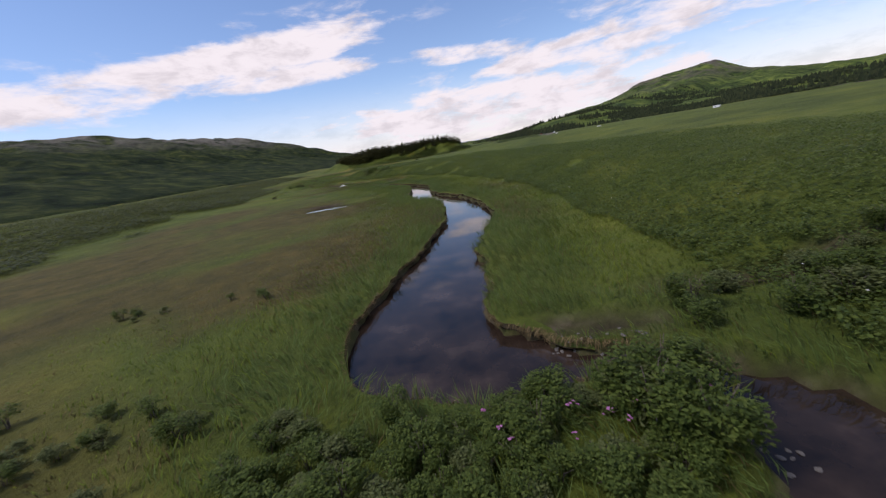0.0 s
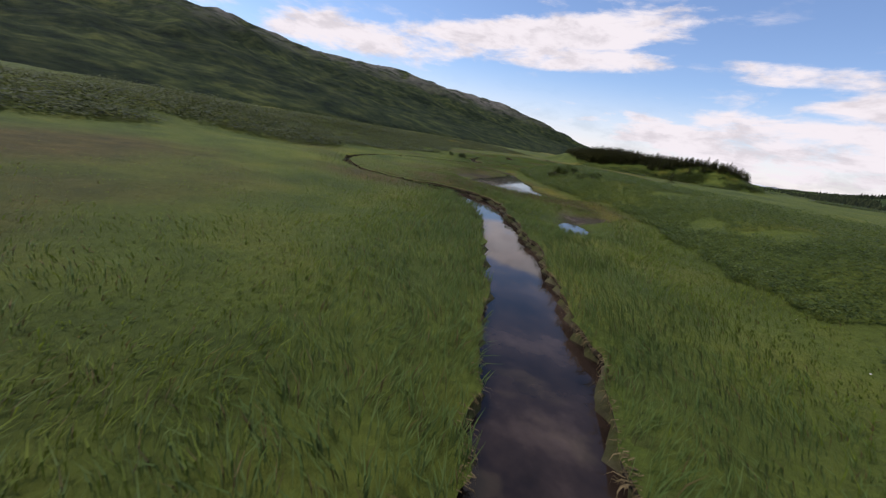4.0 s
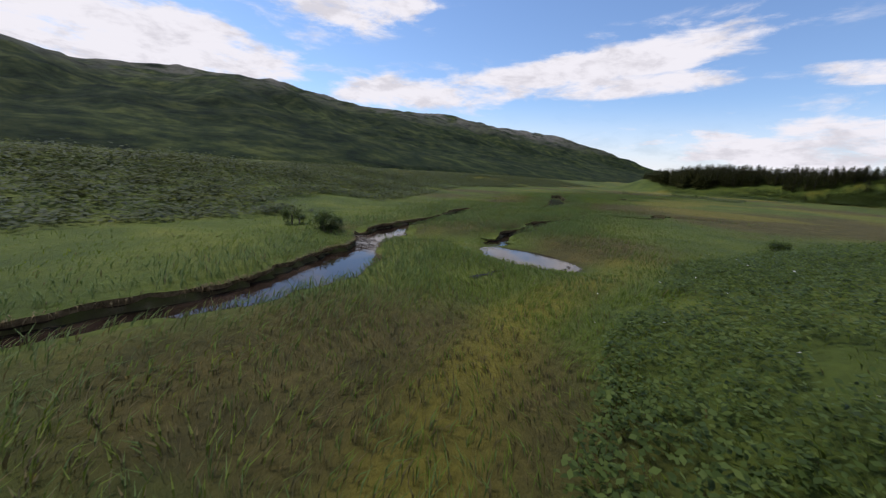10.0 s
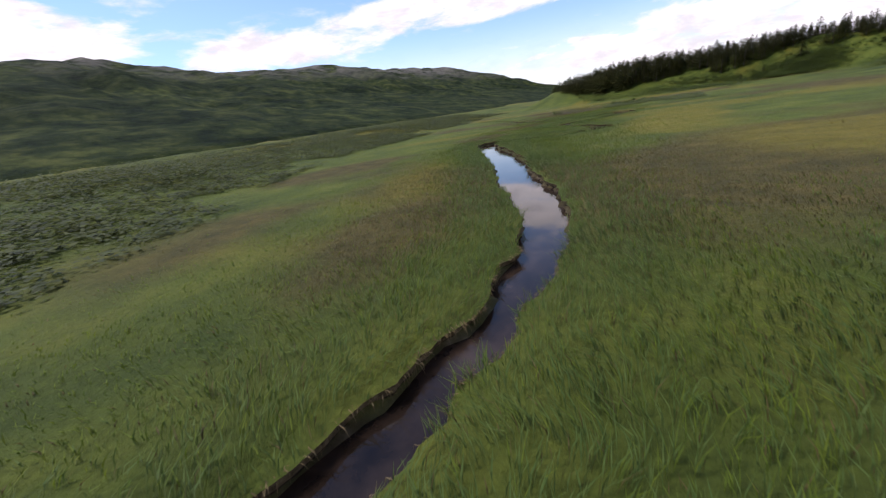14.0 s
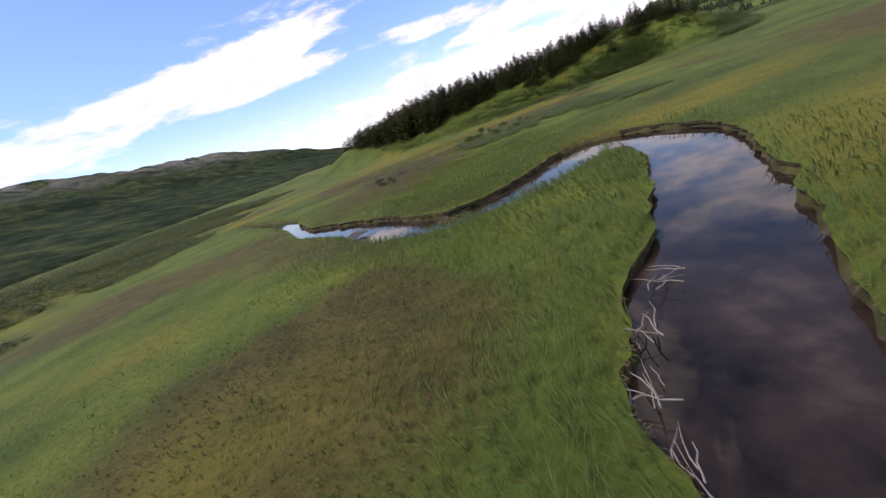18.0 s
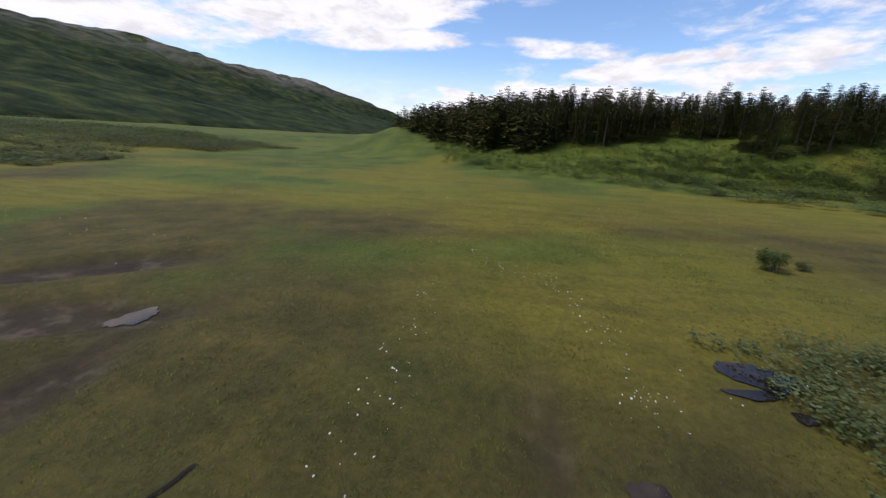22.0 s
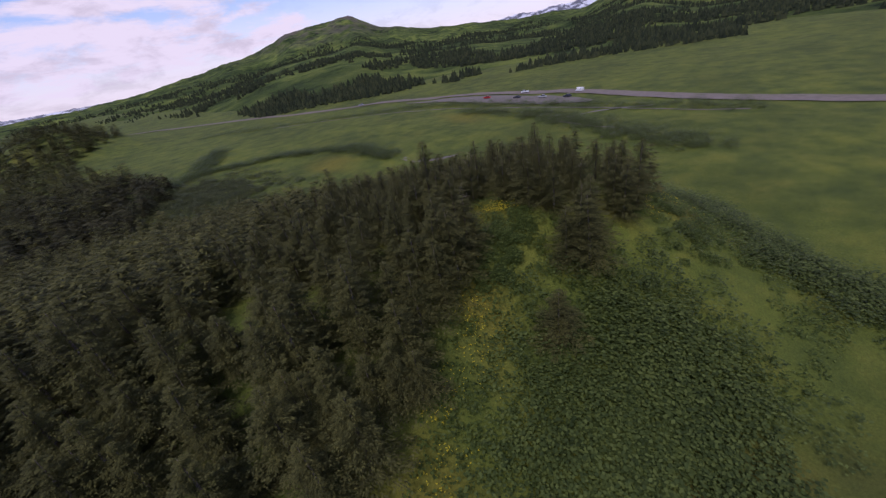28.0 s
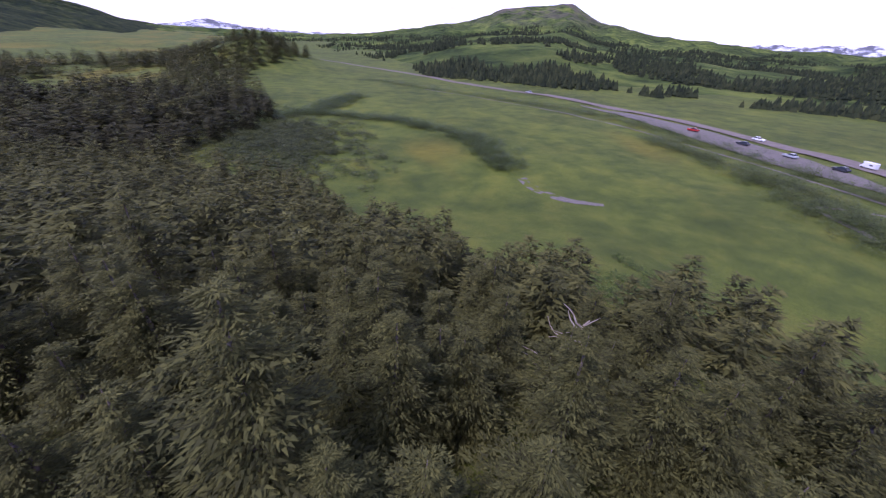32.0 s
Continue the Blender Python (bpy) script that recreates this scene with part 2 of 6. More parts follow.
def leaf_material(name, stops, rough=0.55, through=0.25, patch=0.25, spread=0.55, soft=0.6):
    """Blades and leaves: each one its own shade, with broad drifts over the place."""
    m, nt, b = material(name)
    g = nt.nodes.new("ShaderNodeNewGeometry")
    v = mix_color(nt, spread, noise_tex(nt, patch, 4, 0.6), g.outputs["Random Per Island"])
    c = color_ramp(nt, v, stops)
    nt.links.new(c, b.inputs["Base Color"])
    b.inputs["Roughness"].default_value = rough
    b.inputs["Specular IOR Level"].default_value = 0.12
    # blades and leaves stand in dense cushions: their shading leans towards the cushion's own surface
    lean = nt.nodes.new("ShaderNodeMix")
    lean.data_type = "VECTOR"
    lean.inputs["Factor"].default_value = soft
    lean.inputs[5].default_value = (0, 0, 1)
    nt.links.new(g.outputs["Normal"], lean.inputs[4])
    unit = nt.nodes.new("ShaderNodeVectorMath")
    unit.operation = "NORMALIZE"
    nt.links.new(lean.outputs[1], unit.inputs[0])
    nt.links.new(unit.outputs[0], b.inputs["Normal"])
    if through:
        tr = nt.nodes.new("ShaderNodeBsdfTranslucent")
        nt.links.new(c, tr.inputs["Color"])
        mx = nt.nodes.new("ShaderNodeMixShader")
        mx.inputs[0].default_value = through
        nt.links.new(b.outputs[0], mx.inputs[1])
        nt.links.new(tr.outputs[0], mx.inputs[2])
        nt.links.new(mx.outputs[0], nt.nodes["Material Output"].inputs["Surface"])
    return m


def water_material():
    m, nt, b = material("peaty_water")
    c = color_ramp(nt, noise_tex(nt, 0.45, 5, 0.6), [(0.32, (0.006, 0.004, 0.003)), (0.54, (0.030, 0.020, 0.0145)), (0.76, (0.080, 0.056, 0.042))])
    nt.links.new(c, b.inputs["Base Color"])
    b.inputs["Roughness"].default_value = 0.03
    b.inputs["IOR"].default_value = 1.333
    bump(nt, b, noise_tex(nt, 1.6, 3, 0.55), 0.05, 0.02)
    return m


def hill_material(name, low, mid, rock, z0, z1, scale):
    """Tundra and thicket low down, bare rock towards the tops."""
    m, nt, b = material(name)
    veg = color_ramp(nt, noise_tex(nt, scale, 9, 0.68), [(0.36, low[0]), (0.50, low[1]), (0.66, low[2])])
    drift = color_ramp(nt, noise_tex(nt, scale * 0.18, 5, 0.6, stretch=(1, 1, 3)), [(0.40, (0.45, 0.50, 0.55)), (0.62, (1.15, 1.12, 1.0))])
    c = mix_color(nt, 0.85, veg, drift, "MULTIPLY")
    stone = color_ramp(nt, noise_tex(nt, scale * 0.9, 8, 0.7), [(0.35, rock[0]), (0.7, rock[1])])
    geo = nt.nodes.new("ShaderNodeNewGeometry")
    sep = nt.nodes.new("ShaderNodeSeparateXYZ")
    nt.links.new(geo.outputs["Position"], sep.inputs[0])
    mr = nt.nodes.new("ShaderNodeMapRange")
    mr.inputs["From Min"].default_value, mr.inputs["From Max"].default_value = z0, z1
    nt.links.new(sep.outputs["Z"], mr.inputs["Value"])
    t = color_ramp(nt, noise_tex(nt, scale * 0.35, 6, 0.65, stretch=(1, 1, 0.3)), [(0.42, (0, 0, 0)), (0.54, (1, 1, 1))])
    f = math_op(nt, "MULTIPLY", mr.outputs[0], t)
    c = mix_color(nt, f, c, stone)
    nt.links.new(c, b.inputs["Base Color"])
    b.inputs["Roughness"].default_value = 0.95
    b.inputs["Specular IOR Level"].default_value = 0.05
    bump(nt, b, noise_tex(nt, scale, 9, 0.7), 1.0, 0.16 / scale)
    return m


def plain(name, stops, scale, rough=0.8, bump_strength=0.4, depth=0.02, metal=0.0, detail=6):
    m, nt, b = material(name)
    nt.links.new(color_ramp(nt, noise_tex(nt, scale, detail, 0.65), stops), b.inputs["Base Color"])
    b.inputs["Roughness"].default_value, b.inputs["Metallic"].default_value = rough, metal
    if bump_strength:
        bump(nt, b, noise_tex(nt, scale * 2.3, detail, 0.7), bump_strength, depth)
    return m


M_GROUND = ground_material()
M_WATER = water_material()
M_SEDGE = leaf_material("sedge_blades", [(0.15, (0.070, 0.108, 0.016)), (0.42, (0.104, 0.148, 0.018)), (0.68, (0.145, 0.186, 0.022)), (0.95, (0.220, 0.210, 0.055))], through=0.42, spread=0.36, soft=0.88)
M_LUSH = leaf_material("lush_sedge_blades", [(0.15, (0.056, 0.096, 0.024)), (0.42, (0.092, 0.142, 0.034)), (0.70, (0.128, 0.176, 0.046)), (0.95, (0.190, 0.210, 0.085))], through=0.42, patch=0.35, spread=0.34, soft=0.86)
M_DRY = leaf_material("dry_sedge_blades", [(0.2, (0.066, 0.060, 0.019)), (0.5, (0.104, 0.087, 0.029)), (0.85, (0.170, 0.130, 0.052))], through=0.42, patch=0.5, soft=0.86)
M_HERB = leaf_material("broad_leaves", [(0.2, (0.040, 0.060, 0.015)), (0.5, (0.072, 0.106, 0.024)), (0.75, (0.118, 0.155, 0.036)), (0.95, (0.210, 0.220, 0.062))], rough=0.5, through=0.38, soft=0.72)
M_ALDER = leaf_material("alder_leaves", [(0.2, (0.030, 0.046, 0.012)), (0.5, (0.062, 0.088, 0.022)), (0.8, (0.108, 0.140, 0.034))], rough=0.5, through=0.25, soft=0.6)
M_DWARF = leaf_material("dwarf_birch_leaves", [(0.2, (0.060, 0.078, 0.028)), (0.5, (0.100, 0.122, 0.044)), (0.8, (0.160, 0.185, 0.075))], rough=0.6, through=0.4, soft=0.75)
M_WILLOW = leaf_material("willow_leaves", [(0.2, (0.038, 0.048, 0.018)), (0.5, (0.066, 0.080, 0.027)), (0.8, (0.104, 0.120, 0.042))], rough=0.6, through=0.35, soft=0.72)
M_SPRUCE = leaf_material("spruce_needles", [(0.25, (0.030, 0.031, 0.011)), (0.5, (0.066, 0.069, 0.020)), (0.75, (0.114, 0.112, 0.031)), (0.95, (0.168, 0.130, 0.048))], rough=0.75, through=0.05, patch=0.30, spread=0.34, soft=0.28)
M_BARK = plain("spruce_bark", [(0.3, (0.05, 0.038, 0.030)), (0.7, (0.16, 0.13, 0.11))], 6.0, 0.9)
M_DEAD = plain("bleached_dead_wood", [(0.3, (0.16, 0.13, 0.10)), (0.7, (0.32, 0.275, 0.225))], 5.0, 0.85)
M_BANK = plain("peat_bank", [(0.3, (0.012, 0.008, 0.006)), (0.55, (0.035, 0.025, 0.017)), (0.75, (0.10, 0.075, 0.048))], 2.6, 0.95, 0.8, 0.08)
M_THATCH = plain("dead_sedge_thatch", [(0.3, (0.050, 0.038, 0.022)), (0.5, (0.150, 0.115, 0.066)), (0.7, (0.27, 0.215, 0.13))], 5.0, 0.95, 1.0, 0.06)
M_STONE = plain("creek_stone", [(0.3, (0.06, 0.055, 0.05)), (0.7, (0.17, 0.155, 0.14))], 7.0, 0.8)
M_ROAD = plain("worn_asphalt", [(0.3, (0.130, 0.112, 0.095)), (0.7, (0.195, 0.168, 0.142))], 0.6, 0.9)
M_TRAIL = plain("gravel_trail", [(0.3, (0.10, 0.092, 0.08)), (0.7, (0.19, 0.172, 0.15))], 1.5, 0.95)
M_RIDGE = hill_material("ridge_tundra", ((0.010, 0.017, 0.009), (0.028, 0.040, 0.015), (0.074, 0.084, 0.027)), None, ((0.085, 0.080, 0.068), (0.22, 0.20, 0.17)), 120, 220, 0.040)
M_RANGE = hill_material("mountain_tundra", ((0.020, 0.034, 0.014), (0.072, 0.104, 0.028), (0.145, 0.175, 0.042)), None, ((0.060, 0.052, 0.045), (0.16, 0.135, 0.112)), 90, 240, 0.022)
M_TAN = leaf_material("straw_blades", [(0.2, (0.062, 0.048, 0.020)), (0.5, (0.140, 0.102, 0.046)), (0.8, (0.250, 0.185, 0.092))], patch=1.0)
M_YELLOW = leaf_material("yellow_flowers", [(0.2, (0.30, 0.26, 0.02)), (0.6, (0.50, 0.42, 0.02)), (0.9, (0.22, 0.26, 0.03))])
M_WHITE = leaf_material("white_tufts", [(0.2, (0.45, 0.44, 0.40)), (0.8, (0.75, 0.74, 0.70))])
M_PINK = leaf_material("pink_fireweed", [(0.2, (0.30, 0.10, 0.24)), (0.8, (0.42, 0.18, 0.36))])
M_POND = leaf_material("floating_leaves", [(0.2, (0.10, 0.075, 0.028)), (0.6, (0.20, 0.145, 0.065)), (0.9, (0.17, 0.145, 0.070))], rough=0.4, through=0.0, patch=0.6)
M_WOOD = leaf_material("distant_spruce_needles", [(0.2, (0.016, 0.019, 0.009)), (0.5, (0.036, 0.037, 0.014)), (0.85, (0.070, 0.064, 0.024))], rough=0.85, through=0.0, patch=0.08, spread=0.4, soft=0.45)
M_FAR = leaf_material("far_spruce_needles", [(0.2, (0.012, 0.018, 0.009)), (0.6, (0.026, 0.034, 0.014)), (0.9, (0.045, 0.052, 0.020))], rough=0.9, through=0.0, patch=0.02, soft=0.3)
for m in (M_ROAD, M_TRAIL, M_BANK, M_THATCH):
    m.node_tree.nodes["Principled BSDF"].inputs["Specular IOR Level"].default_value = 0.12

# ---- mesh helpers ----
RNG = np.random.default_rng(7)


def mesh_np(name, verts, faces, mat, smooth=True):
    """A mesh from arrays; faces: an array of triangles or of quads."""
    me = bpy.data.meshes.new(name)
    faces = np.ascontiguousarray(faces, dtype=np.int32)
    k = faces.shape[1]
    me.vertices.add(len(verts))
    me.vertices.foreach_set("co", np.ascontiguousarray(verts, dtype=np.float32).ravel())
    me.loops.add(faces.size)
    me.loops.foreach_set("vertex_index", faces.ravel())
    me.polygons.add(len(faces))
    me.polygons.foreach_set("loop_start", np.arange(0, faces.size, k, dtype=np.int32))
    me.polygons.foreach_set("use_smooth", np.full(len(faces), smooth))
    me.update(calc_edges=True)
    me.materials.append(mat)
    return me


def part(name, data, parent, label="", mat=None):
    """Links a mesh (or a bmesh, with its material) as one part under a thing."""
    if isinstance(data, bmesh.types.BMesh):
        me = bpy.data.meshes.new(name)
        data.to_mesh(me)
        data.free()
        me.materials.append(mat)
        data = me
    ob = new(name, data)
    ob.parent = parent
    return tagged(ob, label) if label else ob


def hash2(ix, iy, seed):
    v = np.sin(ix * 127.1 + iy * 311.7 + seed * 74.7) * 43758.5453
    return v - np.floor(v)


def vnoise(x, y, seed=0):
    """Smooth noise, 0 to 1."""
    ix, iy = np.floor(x), np.floor(y)
    fx, fy = x - ix, y - iy
    fx, fy = fx * fx * (3 - 2 * fx), fy * fy * (3 - 2 * fy)
    a, b = hash2(ix, iy, seed), hash2(ix + 1, iy, seed)
    c, d = hash2(ix, iy + 1, seed), hash2(ix + 1, iy + 1, seed)
    return (a * (1 - fx) + b * fx) * (1 - fy) + (c * (1 - fx) + d * fx) * fy


def fbm(x, y, octaves=4, seed=0):
    s, a, t = 0.0, 0.5, 0.0
    for i in range(octaves):
        s = s + a * vnoise(x, y, seed + i)
        t += a
        a, x, y = a * 0.5, x * 2.03 + 5.1, y * 2.03 + 1.7
    return s / t


def step(v, a, b):
    t = np.clip((v - a) / (b - a), 0, 1)
    return t * t * (3 - 2 * t)


# ---- the plan ----
# water courses: x, y and half-width along the middle of each
CREEK_SOUTH = [(10, -16, 1.8), (7.2, -5, 1.8), (6.2, 0.5, 2.0), (6.0, 3.8, 1.7), (6.2, 6.0, 1.1), (5.2, 7.5, 0.7), (3.6, 8.1, 0.8), (1.5, 8.6, 1.3), (-1.3, 10.2, 2.4), (-1.7, 13, 2.6), (-1.2, 17, 2.3),
               (-0.6, 22, 1.7), (0.9, 28, 2.0), (1.2, 34, 2.0), (0.6, 41, 1.7), (-0.8, 46, 1.7), (-3.6, 51, 2.0), (-4.5, 57, 1.6), (-4.6, 63, 1.5), (-6.0, 69, 1.3),
               (-9, 75, 1.4), (-11.8, 80, 1.35), (-15.2, 85.2, 1.25), (-17, 87.6, 1.3), (-18.6, 89.9, 1.5), (-21.2, 92.1, 1.8), (-24.6, 93.4, 2.0), (-27.6, 92.7, 1.1), (-30.6, 92.0, 0.5), (-37, 93, 0.45), (-45, 99, 0.45),
               (-51, 110, 0.45), (-52.3, 121, 0.6), (-50.4, 130, 0.8), (-49.5, 136, 1.0), (-49.9, 141.6, 1.3), (-51.2, 145.2, 1.6), (-53, 147.6, 1.4), (-54.7, 149.7, 1.0), (-57, 152, 1.3), (-59.2, 155.5, 1.15), (-60.5, 159, 0.95),
               (-62.6, 165, 0.8), (-64.8, 169, 0.9), (-66.0, 173, 1.0), (-65.0, 180, 0.75), (-64.6, 187, 0.7), (-65.5, 193, 1.2), (-68.5, 200, 1.5), (-71.5, 206, 1.5),
               (-74, 212, 1.6), (-77, 217.5, 1.7), (-81.4, 225.5, 1.5), (-84, 230.5, 1.5), (-81.5, 234.2, 1.6), (-76.5, 233.4, 1.7), (-71, 235.5, 1.7), (-69, 240.5, 1.6), (-72.4, 245.4, 1.5),
               (-77, 250.4, 1.6), (-78.3, 254.3, 1.9), (-74.8, 260, 2.0), (-71.2, 266, 1.9), (-68.8, 272, 2.2), (-70.4, 278.4, 2.3), (-74.8, 274.6, 2.3), (-79, 272.0, 2.0), (-83, 271.2, 1.9),
               (-86.2, 273.8, 2.0), (-88.7, 277.2, 1.9), (-91.5, 280.6, 1.7), (-95.6, 285, 1.5), (-98.8, 289.2, 0.9), (-104.5, 300, 1.1), (-113, 311, 0.8), (-128, 330, 0.7)]
SIDE_CHANNEL = [(-51.7, 158.2, 0.7), (-52.0, 159.8, 0.5), (-52.7, 161.8, 0.5), (-53, 165, 0.6), (-54.3, 168.5, 0.85), (-54.7, 171, 0.75), (-54.6, 173.6, 0.6), (-55, 175.6, 0.30), (-55.1, 179, 0.4),
                (-55.5, 183, 0.5), (-54.3, 186.3, 0.6), (-51.4, 188.3, 1.1), (-50.2, 191.5, 0.7), (-50.6, 196, 0.8), (-47.5, 195.6, 0.5), (-43, 197, 0.35)]
# narrow peaty rills on the bog
RILLS = [[(-83.9, 303.6, 0.20), (-84.3, 305.2, 0.17), (-85, 306.1, 0.15), (-84.9, 307, 0.15), (-84.4, 308.9, 0.20), (-84.1, 310.8, 0.10), (-83.2, 313, 0.12), (-83.4, 316.8, 0.14), (-84.2, 319.5, 0.10)],
         [(-84.6, 309.0, 0.08), (-86.4, 311.2, 0.12), (-87.4, 312.4, 0.15), (-89.3, 314.5, 0.10), (-88.8, 317.2, 0.16), (-89.2, 319.4, 0.12), (-89.0, 320.8, 0.14)], [(-82.5, 305.4, 0.12), (-82.5, 307, 0.16), (-82.2, 309, 0.14), (-81.5, 311.2, 0.09)],
         [(-83.8, 303.4, 0.16), (-82.6, 302.5, 0.15), (-81.3, 301.9, 0.15), (-80, 302.3, 0.14), (-78.7, 303.1, 0.13), (-76.9, 302.7, 0.12), (-75.6, 302.1, 0.12), (-73.5, 302.3, 0.10)], [(-45.8, 148.4, 0.3), (-45.9, 149.6, 0.26), (-46.1, 151.0, 0.12)],
         [(-84.0, 319.1, 0.3), (-83.1, 319.4, 0.75), (-82.2, 318.7, 0.65), (-81.0, 318.9, 0.25)], [(-88.8, 317.2, 0.15), (-87.5, 317.1, 0.25), (-86.6, 316.6, 0.5), (-85.4, 317.2, 0.2)], [(-85.6, 314.7, 0.3), (-84.8, 315.4, 0.5), (-84.0, 316.0, 0.25), (-83.6, 317.6, 0.15), (-83.2, 318.9, 0.2)], [(-91.8, 314.4, 0.2), (-90.2, 312.8, 0.45), (-88.5, 311.4, 0.5), (-87.8, 310.4, 0.2)]]
# small open pools on the bog: x, y, half-length, half-width, turn
BOG_POOLS = [(-77.3, 326.2, 1.25, 0.65, -18), (-78.0, 325.4, 0.7, 0.22, 8), (-77.2, 324.8, 0.32, 0.25, 0), (-81.4, 322.0, 0.4, 0.3, 30), (-95.2, 325.2, 0.75, 0.5, 60), (-92.4, 314.9, 0.9, 0.4, 100), (-83.3, 315.9, 0.45, 0.25, 20)]
# ponds: x, y, half-length, half-width, turn
PONDS = [(-17.4, 56.6, 3.6, 2.5, 35), (-20.4, 57.6, 2.2, 1.5, 60), (-48.0, 155.8, 2.7, 1.6, -8), (-54.0, 155.3, 1.0, 0.45, 40), (-38.0, 134.5, 0.5, 0.3, 100)]
# still pools with flat margins, as lines of x, y and half-width
POOLS = [[(-18.3, 108.6, 0.9), (-20.5, 107.6, 2.3), (-23.5, 107.6, 3.7), (-26.8, 108.8, 3.9), (-28.2, 112.5, 3.8), (-29.4, 116.5, 3.3), (-31.1, 120, 2.4), (-32.3, 123, 1.6), (-33.5, 126.5, 1.05), (-35.2, 129, 0.5)],
         [(-35.3, 129.3, 0.5), (-36.0, 130.5, 0.9), (-37.0, 131.6, 1.2), (-38.4, 130.3, 1.1), (-40.0, 128.8, 0.6)],
         [(-11.8, 89.6, 0.45), (-12.3, 91.6, 0.7), (-13.0, 93.2, 0.4)]]
# grassy islets in the pool
ISLETS = [(-28.9, 107.3, 0.95, 0.4, 25), (-30.8, 112.6, 0.7, 0.35, 40), (-32.5, 121.0, 0.32, 0.22, 0)]
# bare wet patches: x, y, half-length, half-width, turn
MUD = [(-82.5, 320.6, 1.2, 0.4, -8), (-84.6, 314.8, 0.9, 0.25, -20), (-81, 316.6, 0.8, 0.3, 100), (-12.3, 95.6, 2.6, 1.3, 60), (-13.8, 94.8, 2.0, 0.5, 110), (-33.4, 107.6, 3.2, 1.0, 78), (-33.6, 113.5, 4.0, 0.5, 86), (-37.2, 133.6, 1.3, 0.6, 65), (-34.4, 128.3, 1.4, 0.7, 110), (-20.4, 60.2, 3.0, 1.0, 0), (-92.0, 312.4, 5.5, 1.5, 138), (-87.4, 305.2, 1.9, 1.1, 10), (-90.0, 310.0, 1.7, 0.8, 110), (-91.2, 315.0, 1.8, 0.5, 110), (-95.2, 310.4, 1.6, 0.6, 10), (-94.0, 322, 2.2, 0.8, 100), (-97.5, 324.2, 4.2, 1.1, 25), (-100.5, 327.5, 4.0, 1.0, 40), (-103, 315, 2.2, 0.8, 10), (-87.6, 304.9, 2.6, 1.6, 30), (-83.0, 323.0, 0.25, 1.8, 0), (-89, 215.4, 1.9, 0.75, 60), (-87.5, 228, 1.0, 0.6, 0),
       (-66.3, 291, 2.6, 0.7, 20), (-54, 166.5, 1.2, 0.6, 90), (3.2, 10.2, 2.4, 0.55, -8), (9.5, 11.5, 3.2, 0.5, -10), (-45.2, 155.6, 0.9, 0.4, -30), (-47, 197.3, 3.0, 0.9, 15), (-49.5, 193, 1.5, 0.8, 60)]
# brown sedge and yellow moss: x, y, half-length, half-width, turn
DRY = [(-11, 23, 9, 7, 80), (-24, 52, 12, 8, 60), (-42, 131, 6, 3.5, 35), (-28, 99, 6, 5, 40), (-37, 121, 3, 8, 10), (-46, 161.5, 5, 4, 70), (-55, 160, 2.5, 7, -20), (-73, 191, 4, 11, 20), (-97, 214, 10, 6, 80), (-43, 141, 6, 4.5, 40), (-88, 259, 7, 6, 60), (-110, 282, 14, 6, 40), (-90, 307, 10, 6, 120), (-82, 306, 5, 4, 90), (-100, 322, 8, 7, 100), (-104, 336, 14, 7, 120), (-89, 240, 5, 8, 10), (-92, 340, 12, 6, 20), (-76, 345, 13, 4, -15), (-70, 350, 10, 4, 10)]
YELLOW = [(-58, 262, 16, 8, 10), (-60, 281, 14, 5, 10), (-47, 213, 10, 12, 90), (-80, 205, 4, 14, 20), (-100, 250, 14, 6, 30), (-81.5, 341.5, 3.2, 1.6, 0), (-78, 331, 13, 6, 10), (-98, 348, 16, 6, 12), (-80, 352, 20, 9, 8), (-62, 354, 14, 8, -8), (-92, 368, 16, 10, 10), (-76, 338, 12, 5, 0), (-95, 352, 10, 5, 30), (-88, 336, 3, 1.5, 20), (-58, 352, 14, 4, -10), (28, 482, 12, 7, 60), (85, 470, 16, 5, 70)]
# foot of the leafy terrace that borders the marsh
TERRACE = [(-20, 6.0), (0, 7.0), (40, 7.0), (60, 3.5), (80, -1.5), (90, -6.0), (100, -10.5), (107, -14.8), (112, -20.3), (116, -24.6), (120.6, -28.0), (125.7, -31.4), (129, -33.8), (132.7, -35.5), (136, -37.2), (140, -39.2), (146, -41.5), (158, -42.0), (168, -40), (190, -28), (230, -10), (300, 20)]
KNOLL_W, KNOLL_E = (-118.0, 455.0), (2.0, 390.0)
PATH_STRIP = np.array([(-44, 381.5, 0.8), (-34, 386, 0.9), (-28, 388.5, 0.8), (-22, 389.8, 0.9), (-17, 392.5, 0.8), (-11.5, 396.5, 1.0), (-7, 397.5, 1.2), (-4, 394, 0.6), (1, 386, 0.7), (8, 381, 0.8), (14, 384, 0.8)], float)
ROAD = [(-60, 960), (0, 885), (58, 800), (112, 620), (132, 560), (137.5, 505), (131.5, 453), (114, 412), (102, 378), (98, 335), (108, 270), (132, 190), (158, 110), (200, 0), (240, -250)]
LAY_BY = [(125, 542, 0.8), (126, 518, 4.0), (123.5, 492, 7.0), (118.5, 466, 8.0), (112, 446, 6.5), (106.5, 428, 2.2)]


